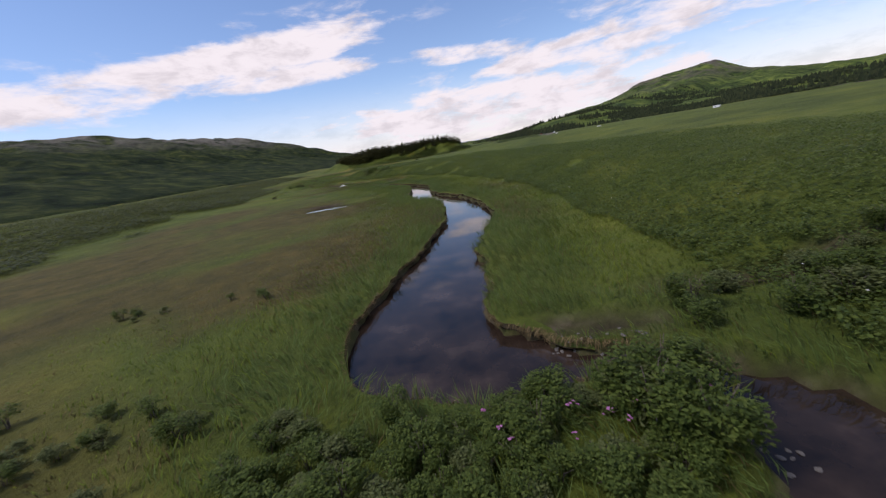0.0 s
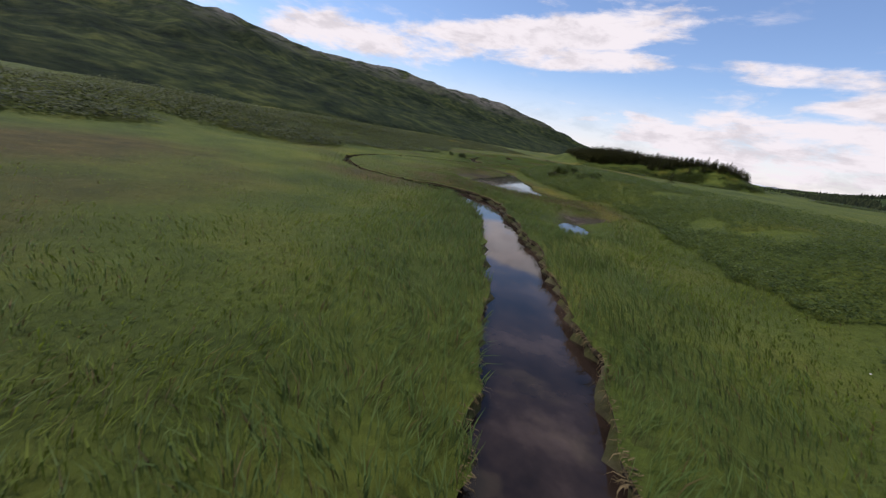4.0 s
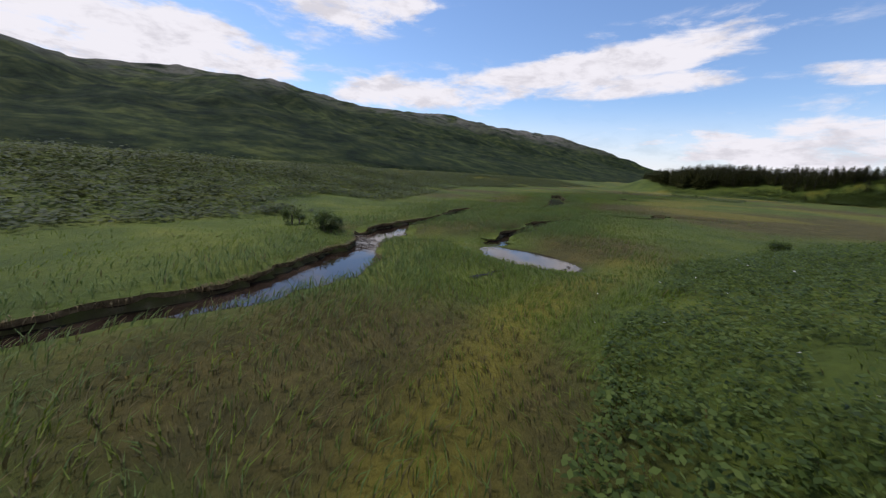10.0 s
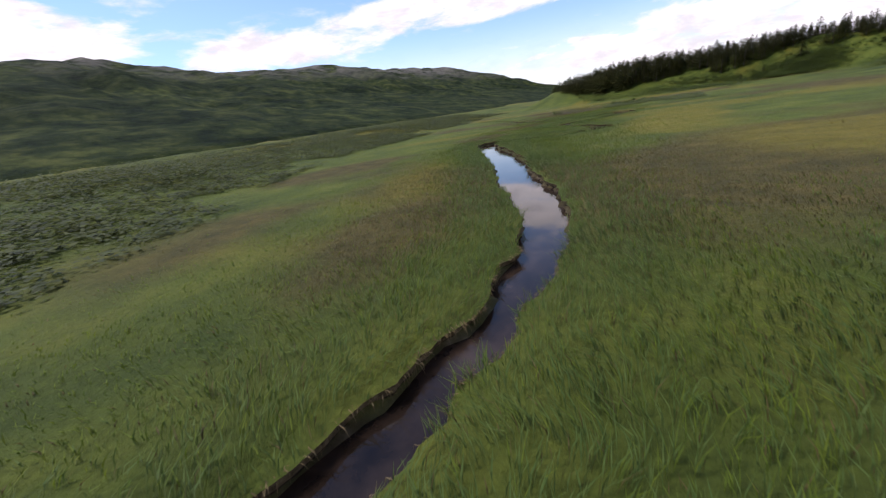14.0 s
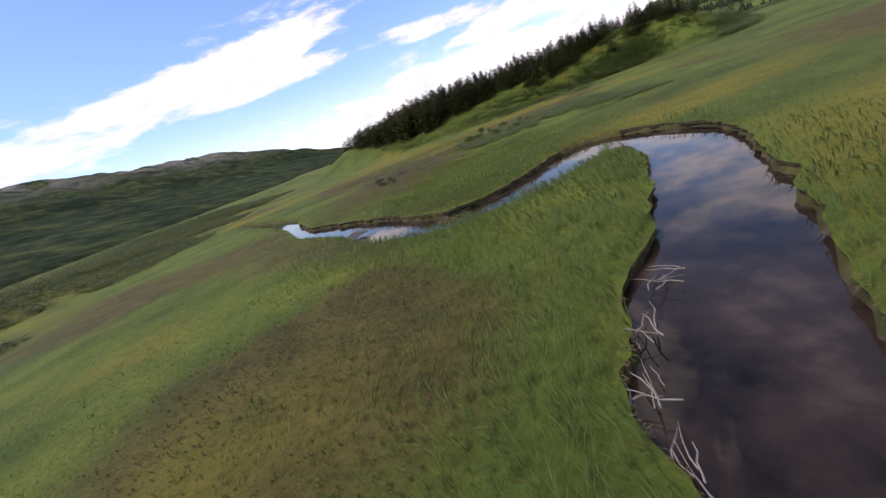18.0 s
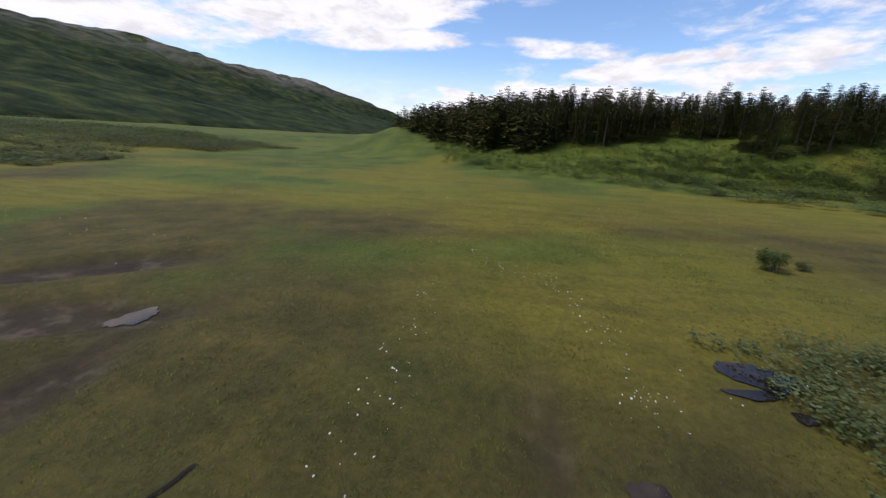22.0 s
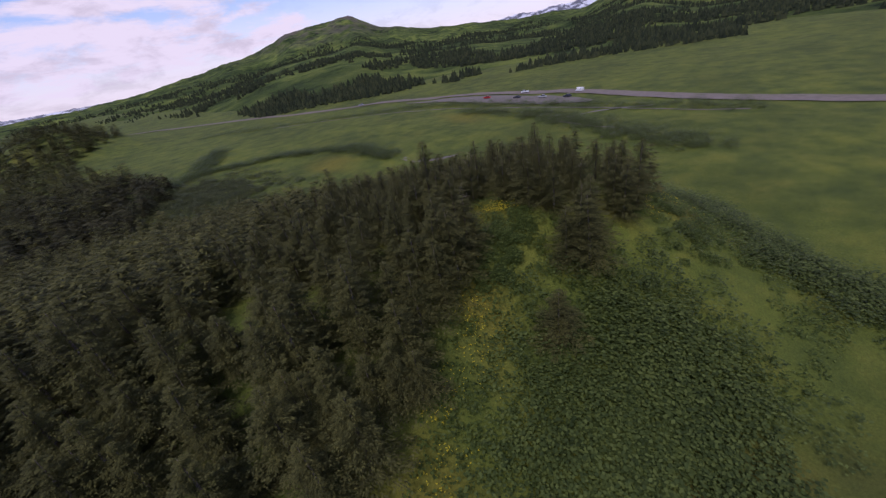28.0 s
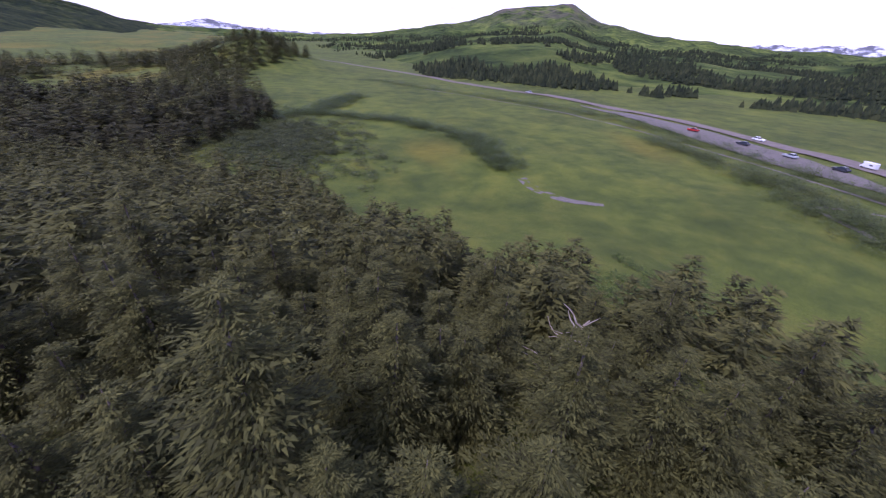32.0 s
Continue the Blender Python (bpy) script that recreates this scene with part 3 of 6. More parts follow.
def spline(points, per=7):
    """Rounds a line of control points (Catmull-Rom)."""
    P = np.array([points[0], *points, points[-1]], float)
    out = []
    for i in range(1, len(P) - 2):
        for t in np.linspace(0, 1, per, endpoint=False):
            a, b, c, d = P[i - 1], P[i], P[i + 1], P[i + 2]
            out.append(0.5 * (2 * b + (c - a) * t + (2 * a - 5 * b + 4 * c - d) * t * t + (3 * b - a - 3 * c + d) * t ** 3))
    out.append(P[-2])
    return np.array(out)


COURSES = [spline(c) for c in (CREEK_SOUTH, SIDE_CHANNEL)]
POOL_LINES = [spline(c) for c in POOLS]


def line_distance(x, y, pts):
    """Distance from a line less its half-width there; pts: rows of x, y, half-width."""
    best = np.full(x.shape, 1e6)
    for (ax, ay, aw), (bx, by, bw) in zip(pts[:-1], pts[1:]):
        m = (x > min(ax, bx) - 16) & (x < max(ax, bx) + 16) & (y > min(ay, by) - 16) & (y < max(ay, by) + 16)
        if not m.any():
            continue
        px, py = x[m] - ax, y[m] - ay
        dx, dy = bx - ax, by - ay
        t = np.clip((px * dx + py * dy) / (dx * dx + dy * dy + 1e-9), 0, 1)
        best[m] = np.minimum(best[m], np.hypot(px - t * dx, py - t * dy) - (aw + t * (bw - aw)))
    return best


def oval_distance(x, y, ovals):
    best = np.full(x.shape, 1e6)
    for cx, cy, a, b, turn in ovals:
        c, s = math.cos(radians(turn)), math.sin(radians(turn))
        u, v = (x - cx) * c + (y - cy) * s, (y - cy) * c - (x - cx) * s
        r = np.hypot(u / a, v / b)
        best = np.minimum(best, (r - 1) * min(a, b))
    return best


def pond_distance(x, y):
    d = oval_distance(x, y, PONDS)
    for c in POOL_LINES:
        d = np.minimum(d, line_distance(x, y, c))
    return np.maximum(d, -oval_distance(x, y, ISLETS))


def shore(x, y):
    """Distance from the nearest water's edge; negative in the water."""
    d = pond_distance(x, y)
    for c in COURSES:
        d = np.minimum(d, line_distance(x, y, c))
    return d + (fbm(x * 0.55, y * 0.55, 3, 11) - 0.5) * 0.9 * np.clip(1.2 - np.abs(d) / 6, 0.15, 1) + (vnoise(x * 2.1, y * 2.1, 15) - 0.5) * 0.22


def knoll(x, y):
    (ax, ay), (bx, by) = KNOLL_W, KNOLL_E
    dx, dy = bx - ax, by - ay
    n = math.hypot(dx, dy)
    u = ((x - ax) * dx + (y - ay) * dy) / n            # along, from the west end
    v = ((x - ax) * -dy + (y - ay) * dx) / n           # north of the crest is positive
    w = np.where(v < 0, 44 - 16 * step(u, 60, 130), 62)
    over = np.where(u < 0, -u / 26, np.where(u > n, (u - n) / 30, 0))
    r = np.hypot(v / w, over)
    h = (1 - step(r, 0.0, 1.0)) * (9.5 + 1.8 * step(u, 20, 110))
    return h + (fbm(x * 0.06, y * 0.06, 3, 21) - 0.5) * 2.4 * (1 - step(r, 0.4, 1.0))


def west_edge(y):
    """Where the marsh ends and the thickets of the valley side begin."""
    return np.interp(y, [-20, 60, 110, 130, 150, 165, 180, 192, 210, 240, 280, 315, 400], [-45, -50, -57, -63, -66, -73, -83, -90, -103, -118, -122, -128, -150])


def ground_z(x, y, s=None):
    """Height of the ground."""
    if s is None:
        s = shore(x, y)
    z = 0.50 + (fbm(x * 0.10, y * 0.10, 4, 3) - 0.5) * 0.35 + (fbm(x * 0.9, y * 0.9, 3, 5) - 0.5) * 0.16
    edge = np.interp(y, [p[0] for p in TERRACE], [p[1] for p in TERRACE])
    fade = 1 - 0.75 * step(y, 150, 235)
    z = z + fade * (2.4 * step(x - edge, 0, 11) + 1.3 * step(x - edge, 8, 60)) + (fbm(x * 0.03, y * 0.03, 3, 8) - 0.5) * 1.2 * step(x - edge, 4, 30)
    west = west_edge(y)
    z = z + 2.6 * step(west - x, 2, 40) + 0.012 * np.maximum(west - x, 0) + (fbm(x * 0.05, y * 0.05, 4, 9) - 0.5) * 3.0 * step(west - x, 5, 50)
    z = z + knoll(x, y) + 1.0 * step(y, 300, 420) * step(x, -120, 0)
    z = z + 19 * np.exp(-((x + 12) / 42) ** 2 - ((y - 775) / 62) ** 2)
    far = np.maximum(np.hypot(x + 40, y - 250) - 420, 0)
    z = z + (fbm(x * 0.006, y * 0.006, 3, 30) - 0.45) * 0.035 * np.minimum(far, 500)
    pool = 1 - step(pond_distance(x, y), 1.0, 3.5)     # flat margins round the ponds
    bank = step(s, -0.10 - 0.45 * pool, 0.30 + 0.70 * pool)
    bed = -0.22 - 0.35 * step(-s, 0.1, 1.6)
    wet = step(-oval_distance(x, y, MUD), -0.7, 0.25)
    z = z * (1 - 0.55 * wet * (z < 1.2))
    near = step(8 - s, 0, 7)                            # the turf lies low towards the water
    z = z * (1 - near) + np.minimum(z, 0.46 - 0.30 * pool + 0.05 * np.maximum(s, 0) + 0.25 * np.maximum(s - 1.5, 0)) * near
    return np.where(s < 0.30 + 0.70 * pool, bed * (1 - bank) + z * bank, z)


def dry_turf(x, y):
    """Where brown and olive sedge takes over from the green: 0 to 1."""
    edge = np.interp(y, [p[0] for p in TERRACE], [p[1] for p in TERRACE])
    d = step(fbm(x * 0.035, y * 0.035, 4, 41), 0.50, 0.68) * (1 - step(west_edge(y) - x, -6, 10)) * (1 - step(x - edge, -1, 3) * (1 - step(y, 155, 185)))
    ragged = 1.3 * (fbm(x * 0.22, y * 0.22, 4, 42) - 0.5)
    d = np.maximum(d, 1 - step(oval_distance(x, y, DRY) / 4 + ragged, -0.55, 0.35))
    return d * (1 - step(y, 372, 395)) * (1 - step(x, -30, 10) * step(y, 300, 340))


def grid_axis(lo, a, b, hi, fine, ratio=1.09):
    mid = np.arange(a, b + 1e-6, fine)
    out, st = [mid], fine
    left, x = [], a
    while x > lo:
        st = min(st * ratio, 160)
        x -= st
        left.append(x)
    right, x, st = [], b, fine
    while x < hi:
        st = min(st * ratio, 160)
        x += st
        right.append(x)
    return np.concatenate([left[::-1], mid, right])


def build_ground():
    xs = grid_axis(-4600, -106, 11, 4600, 0.58)
    ys = grid_axis(-3000, 3, 333, 4900, 0.58)
    X, Y = np.meshgrid(xs, ys)
    x, y = X.ravel(), Y.ravel()
    s = shore(x, y)
    z = ground_z(x, y, s)
    nx, ny = len(xs), len(ys)
    i = np.arange(nx * ny).reshape(ny, nx)
    F = np.stack([i[:-1, :-1], i[:-1, 1:], i[1:, 1:], i[1:, :-1]], -1).reshape(-1, 4)
    me = mesh_np("ground", np.stack([x, y, z], 1), F, M_GROUND)
    # what grows where: bare mud, brown sedge, yellow moss
    mud = step(-oval_distance(x, y, MUD), -0.5, 0.4) * (0.55 + 0.6 * fbm(x * 1.3, y * 1.3, 3, 40))
    mud = np.maximum(mud, (1 - step(np.hypot((x + 89.5) / 7.5, (y - 311) / 9.5), 0.5, 1.1)) * step(fbm(x * 0.35, y * 0.35, 4, 48), 0.38, 0.62) * 0.75)
    mud = np.maximum(mud, 1 - step(s, 0.0, 0.34))
    dry = dry_turf(x, y)
    edge = np.interp(y, [p[0] for p in TERRACE], [p[1] for p in TERRACE])
    moss = (1 - step(np.abs(x - edge + 0.9), 0.4, 1.6)) * step(y, 85, 105) * (1 - step(y, 150, 170)) * (0.25 + 0.8 * fbm(x * 0.5, y * 0.5, 3, 43))
    moss = np.maximum(moss, step(fbm(x * 0.05, y * 0.03, 4, 44), 0.56, 0.70) * step(y, 150, 220) * 0.8 * (1 - step(x, -45, -10)))
    moss = np.maximum(moss, step(fbm(x * 0.06, y * 0.09, 3, 45), 0.50, 0.62) * step(y, 312, 335) * (1 - step(y, 372, 392)) * 0.8 * (1 - step(x, -45, -15)))
    ragged = 1.1 * (fbm(x * 0.16, y * 0.16, 4, 49) - 0.5)
    moss = np.maximum(moss, 0.7 * (1 - step(oval_distance(x, y, YELLOW) / 5 + ragged, -0.7, 0.25)))
    keep = 1 - step(knoll(x, y), 0.4, 2.0)
    moss = moss * keep + (1 - step(line_distance(x, y, PATH_STRIP), -0.3, 1.2)) * (0.25 + 0.9 * fbm(x * 0.5, y * 0.5, 3, 46))
    col = me.color_attributes.new("cover", "FLOAT_COLOR", "POINT")
    data = np.stack([np.clip(mud, 0, 1), np.clip(dry * keep, 0, 1), np.clip(moss, 0, 1), np.ones_like(mud)], 1)
    col.data.foreach_set("color", data.astype(np.float32).ravel())
    return tagged(new("ground", me), "rolling green and olive marsh turf with wet hollows and creek banks", "ground", kind="structure")


ground = build_ground()


def bog_pool(x0, y0, long, wide, turn, seed):
    """A shallow ragged pool lying level in the bog."""
    rings, spokes = 5, 72
    a = np.linspace(0, 2 * math.pi, spokes, endpoint=False)
    edge = 0.45 + 0.9 * fbm(3 + 1.3 * np.cos(a), 3 + 1.3 * np.sin(a), 4, seed) + 0.25 * (fbm(9 + 5 * np.cos(a), 9 + 5 * np.sin(a), 3, seed + 1) - 0.5)
    r = np.linspace(0, 1, rings)[1:, None] * edge[None]
    u, v = r * long * np.cos(a), r * wide * np.sin(a)
    c, k = math.cos(math.radians(turn)), math.sin(math.radians(turn))
    x = np.concatenate([[x0], (x0 + u * c - v * k).ravel()])
    y = np.concatenate([[y0], (y0 + u * k + v * c).ravel()])
    level = ground_z(x, y)
    z = np.full(len(x), level.mean() + 0.035)
    F = [(0, 1 + i, 1 + (i + 1) % spokes) for i in range(spokes)]
    for j in range(rings - 2):
        o = 1 + j * spokes
        for i in range(spokes):
            n = (i + 1) % spokes
            F += [(o + i, o + spokes + i, o + spokes + n), (o + i, o + spokes + n, o + n)]
    me = mesh_np("bog_pool", np.stack([x, y, z], 1), np.array(F), M_WATER)
    tagged(new("bog_pool", me), "shallow still pool reflecting the sky on the bog", "pool", kind="structure")


for i, q in enumerate(BOG_POOLS):
    bog_pool(*q, 201 + 2 * i)


def sheet_grid(fx, us, vs):
    """Quads over a grid of parameters; fx gives the places."""
    U, V = np.meshgrid(us, vs)
    P = fx(U.ravel(), V.ravel())
    n, m = len(us), len(vs)
    i = np.arange(n * m).reshape(m, n)
    return P, np.stack([i[:-1, :-1], i[:-1, 1:], i[1:, 1:], i[1:, :-1]], -1).reshape(-1, 4)


P, F = sheet_grid(lambda u, v: np.stack([u, v, np.zeros_like(u)], 1), np.linspace(-135, 30, 60), np.linspace(-30, 340, 120))
water = tagged(new("water", mesh_np("water", P, F, M_WATER)), "dark peaty creek water, still and mirror-like", "water", kind="structure")

# crest of the long ridge west of the valley: y and height
RIDGE = [(-2500, 170), (-1200, 190), (-400, 200), (100, 178), (230, 180), (370, 204), (500, 204), (620, 202), (850, 196), (1020, 205), (1210, 228), (1400, 232), (1570, 228), (2050, 238), (2300, 218), (2620, 175), (3200, 98), (3800, 62), (4700, 50)]


def ridge_place(u, v):
    """u: 0 at the foot, 1 on the crest, on to 1.5 beyond it; v: y."""
    top = np.interp(v, [p[0] for p in RIDGE], [p[1] for p in RIDGE])
    x = -330 - 810 * u + 90 * (fbm(v * 0.002, u * 0, 3, 52) - 0.5)
    prof = np.where(u < 1, 0.05 * step(u, 0, 0.15) + 0.95 * (0.55 * u + 0.45 * step(u, 0.05, 1.0)), 1 - 0.55 * (u - 1))
    gully = (fbm(v * 0.009, u * 3.0, 4, 53) - 0.5) * 55 * step(u, 0.1, 0.5) * (1 - step(u, 0.82, 1.0)) + (fbm(v * 0.03, u * 14, 4, 55) - 0.5) * 16 * step(u, 0.05, 0.3)
    return np.stack([x, v, 2 + top * prof + gully * np.where(u < 1, 1, 0.2)], 1)


P, F = sheet_grid(ridge_place, np.linspace(-0.06, 1.5, 110), np.linspace(-2500, 4700, 420))
P[P[:, 0] > -330, 2] -= 6
tagged(new("hill_west", mesh_np("hill_west", P, F, M_RIDGE)), "long green ridge with dark thickets, gullies and grey scree", "hill", kind="structure")

# mountains round the rest of the horizon, as seen from the knoll: azimuth, height in degrees
RANGE = [(-14, 0.15), (-6, 0.1), (0, 0.05), (8, 0.05), (14, 0.5), (20, 1.3), (25, 2.1), (30, 3.5), (34, 4.3), (37, 4.5), (39.5, 4.7), (43, 3.0), (46, 2.3), (50, 1.6), (55, 1.5), (59, 0.9), (65, 0.9), (69, 0.6), (71, 1.4), (73, 2.3), (75.5, 2.6), (78, 1.7), (81, 0.8), (84, 0.6), (88, 0.5),
         (92, 0.5), (98, 0.8), (110, 1.8), (130, 3.2), (150, 2.6), (175, 3.2), (200, 2.5), (225, 3.4), (245, 4.0), (252, 3.0)]


def far_foot(v):
    return np.interp(v, [-14, 0, 12, 25, 60, 100, 130, 250], [1900, 1500, 620, 290, 265, 300, 500, 700])


def range_crest(v):
    return 3150 + 260 * np.sin(v * 0.11)


def range_place(u, v):
    """u: 0 at the foot, 1 on the crest, beyond it falling; v: azimuth in degrees round the knoll."""
    el = np.interp(v, [p[0] for p in RANGE], [p[1] for p in RANGE])
    crest, foot = range_crest(v), far_foot(v)
    r = foot + (crest - foot) * u
    top = crest * np.tan(np.radians(el)) + 20
    prof = 0.10 * step(u, 0, 0.10) + 0.18 * step(u, 0.08, 0.42) + 0.72 * step(u, 0.38, 1.0)
    prof = np.where(u < 1, prof, 1 - 1.2 * (u - 1))
    x, y = -40 + r * np.sin(np.radians(v)), 375 + r * np.cos(np.radians(v))
    spur = (fbm(v * 0.22, u * 2.2, 5, 61) - 0.72) * top * 0.55 * step(u, 0.25, 0.5) * (1 - step(u, 0.80, 1.0))
    rough = (fbm(x * 0.008, y * 0.008, 4, 63) - 0.45) * (14 + 30 * step(u, 0.1, 0.4)) * step(u, 0.0, 0.08) * (1 - 0.7 * step(u, 0.85, 1.0)) + (fbm(v * 1.1, u * 0, 3, 64) - 0.5) * top * 0.10 * step(u, 0.8, 1.0) * 0.6
    return np.stack([x, y, top * prof + spur + rough - 3 * (u < 0.004)], 1)


P, F = sheet_grid(range_place, 1.15 * np.linspace(0, 1, 110) ** 1.4, np.linspace(-14, 252, 620))
tagged(new("mountain_range", mesh_np("mountain_range", P, F, M_RANGE)), "green mountain slopes with dark woods and brown rocky tops", "mountain", kind="structure")


def ribbon(pts, zf, lift):
    """A strip along a line of x, y, half-width, laid on the ground."""
    p = np.array(pts)
    d = np.gradient(p[:, :2], axis=0)
    d /= np.linalg.norm(d, axis=1)[:, None]
    nrm = np.stack([-d[:, 1], d[:, 0]], 1)
    cols = np.linspace(-1, 1, 5)
    V = np.concatenate([np.column_stack([p[:, :2] + nrm * (p[:, 2] * c)[:, None], np.zeros(len(p))]) for c in cols])
    V[:, 2] = zf(V[:, 0], V[:, 1]) + lift
    n = len(p)
    i = np.arange(5 * n).reshape(5, n)
    return V, np.stack([i[:-1, :-1], i[1:, :-1], i[1:, 1:], i[:-1, 1:]], -1).reshape(-1, 4)


road_line = spline([(x, y, 4.2) for x, y in ROAD], 14)
road_line[:, 2] = 3.6
V, F = ribbon(road_line, lambda x, y: ground_z(x, y), 0.0)
V[:, 2] += 0.22
road = tagged(new("road", mesh_np("road", V, F, M_ROAD)), "pale grey asphalt highway along the valley", "road", kind="structure")
V, F = ribbon(spline(LAY_BY, 10), lambda x, y: ground_z(x, y), 0.18)
tagged(new("gravel_lay_by", mesh_np("gravel_lay_by", V, F, M_TRAIL)), "wide grey gravel lay-by beside the highway", "lay-by", kind="structure")

M_PEAT = plain("wet_peat", [(0.3, (0.006, 0.004, 0.003)), (0.7, (0.020, 0.013, 0.009))], 3.0, 0.5, 0.8, 0.06)
M_PEAT.node_tree.nodes["Principled BSDF"].inputs["Specular IOR Level"].default_value = 0.12
for r in RILLS:
    line = spline(r, 22)
    line[:, 0] += 0.55 * (fbm(line[:, 0] * 1.6, line[:, 1] * 1.6, 3, 151) - 0.5)
    line[:, 1] += 0.55 * (fbm(line[:, 0] * 1.6, line[:, 1] * 1.6, 3, 153) - 0.5)
    line[:, 2] *= 0.10 + 0.62 * fbm(line[:, 0] * 2.5, line[:, 1] * 2.5, 3, 155)
    V, F = ribbon(line, lambda x, y: ground_z(x, y), 0.014)
    n = len(V) // 5
    V[n:4 * n, 2] += 0.008
    tagged(new("rill", mesh_np("rill", V, F, M_PEAT)), "narrow dark peaty rill across the bog", "rill", kind="structure")


def build_banks():
    """Cut peat faces with a turf lip along both sides of the main creek and the side channel."""
    for course, keep in zip(COURSES, ((8.2, 300), (156, 196))):
        c = course[(course[:, 1] > keep[0]) & (course[:, 1] < keep[1])]
        seg = np.linalg.norm(np.diff(c[:, :2], axis=0), axis=1)
        t = np.concatenate([[0], np.cumsum(seg)])
        u = np.arange(0, t[-1], 0.33)
        P = np.stack([np.interp(u, t, c[:, k]) for k in range(3)], 1)
        d = np.gradient(P[:, :2], axis=0)
        d /= np.linalg.norm(d, axis=1)[:, None]
        for side in (-1, 1):
            nx, ny = -d[:, 1] * side, d[:, 0] * side
            r = np.arange(0.05, 3.6, 0.06)
            X, Y = P[:, 0][:, None] + nx[:, None] * r, P[:, 1][:, None] + ny[:, None] * r
            S = shore(X.ravel(), Y.ravel()).reshape(X.shape)
            first = np.argmax(S > 0.02, axis=1)
            ok = (S > 0.02).any(axis=1) & (first > 1) & (r[first] < P[:, 2] + 0.9)
            ex, ey = P[:, 0] + nx * r[first], P[:, 1] + ny * r[first]
            jump = np.hypot(np.diff(ex), np.diff(ey)) > 0.9
            ok[1:] &= ~jump
            jag = (fbm(ex * 2.3, ey * 2.3, 3, 145) - 0.5) * 0.2
            ex, ey = ex + nx * jag, ey + ny * jag
            h = 0.34 + 0.22 * (fbm(ex * 0.7, ey * 0.7, 3, 141) - 0.5)
            h = np.where(pond_distance(ex, ey) < 2.2, 0.14, h)
            cut = 0.16 * fbm(ex * 1.7, ey * 1.7, 3, 143)
            back = ground_z(ex + nx * 0.75, ey + ny * 0.75)
            h = np.maximum(np.minimum(h + 0.04, back - 0.04), 0.10)
            rows = [(cut - 0.04, np.full(len(ex), -0.35)), (cut + 0.05, 0.06 * np.ones(len(ex))), (cut * 0.3 + 0.02, h * 0.45), (-0.05 + 0 * h, h), (0.10 + 0 * h, h + 0.02), (0.75 + 0 * h, back - 0.03)]
            V = np.concatenate([np.stack([ex + nx * o, ey + ny * o, z], 1) for o, z in rows])
            n = len(ex)
            i = np.arange(6 * n).reshape(6, n)
            good = ok[:-1] & ok[1:]
            for name, a, b, mat, label in (("creek_bank", 0, 2, M_BANK, "dark undercut peat bank along the creek"), ("straw_thatch", 2, 3, M_THATCH, "tan thatch of dead sedge over the creek bank"), ("turf_lip", 3, 5, M_GROUND, "turf lip over the creek bank")):
                F = np.stack([i[a:b, :-1], i[a:b, 1:], i[a + 1:b + 1, 1:], i[a + 1:b + 1, :-1]], -1)[:, good].reshape(-1, 4)
                if side < 0:
                    F = F[:, ::-1]
                used = np.unique(F)
                remap = np.zeros(len(V), np.int32)
                remap[used] = np.arange(len(used))
                tagged(new(name, mesh_np(name, V[used], remap[F], mat)), label, "bank", kind="structure")


build_banks()

# ---- plants ----
def merge(chunks):
    """Joins (verts, faces) pairs into one."""
    vs, fs, n = [], [], 0
    for v, f in chunks:
        vs.append(v)
        fs.append(f + n)
        n += len(v)
    return np.concatenate(vs), np.concatenate(fs)


def blades(x, y, z, tall, wide, lean):
    """Grass blades, each a bent taper of two triangles."""
    n = len(x)
    a = RNG.uniform(0, 2 * math.pi, n)
    # the wind lays them in combed swaths, tuft by tuft
    b = 2.2 + 5.0 * (fbm(x * 0.35, y * 0.35, 3, 73) - 0.5) + 2.2 * (vnoise(x * 1.6, y * 1.6, 75) - 0.5) + RNG.normal(0, 0.45, n)
    ux, uy = np.cos(a) * wide, np.sin(a) * wide
    lx, ly = np.cos(b) * lean * tall, np.sin(b) * lean * tall
    base = np.stack([x, y, z - 0.03], 1)
    side = np.stack([ux, uy, np.zeros(n)], 1)
    mid = base + np.stack([lx * 0.25, ly * 0.25, tall * 0.48], 1)
    tip = base + np.stack([lx, ly, tall * (1 - 0.35 * lean)], 1)
    V = np.stack([base, mid - side, mid + side, tip], 1).reshape(-1, 3)
    k = np.arange(n)[:, None, None] * 4
    F = (k + np.array([[0, 2, 1], [1, 2, 3]])[None]).reshape(-1, 3)
    return V, F


def leaves(P, size, droop=0.5, aspect=0.5, normal_up=0.55):
    """Leaves as folded diamonds of two triangles, turned at random, mostly facing up."""
    n = len(P)
    a = RNG.uniform(0, 2 * math.pi, n)
    t = RNG.normal(0, 1 - normal_up, n)
    d = np.stack([np.cos(a), np.sin(a), -droop * RNG.uniform(-0.4, 1, n)], 1)
    d /= np.linalg.norm(d, axis=1)[:, None]
    s = np.stack([-np.sin(a), np.cos(a), t], 1)
    s /= np.linalg.norm(s, axis=1)[:, None]
    size = np.broadcast_to(size, (n,))[:, None]
    V = np.stack([P - d * size * 0.5, P + s * size * aspect * 0.5, P + d * size * 0.5, P - s * size * aspect * 0.5], 1).reshape(-1, 3)
    k = np.arange(n)[:, None, None] * 4
    return V, (k + np.array([[0, 1, 2], [0, 2, 3]])[None]).reshape(-1, 3)


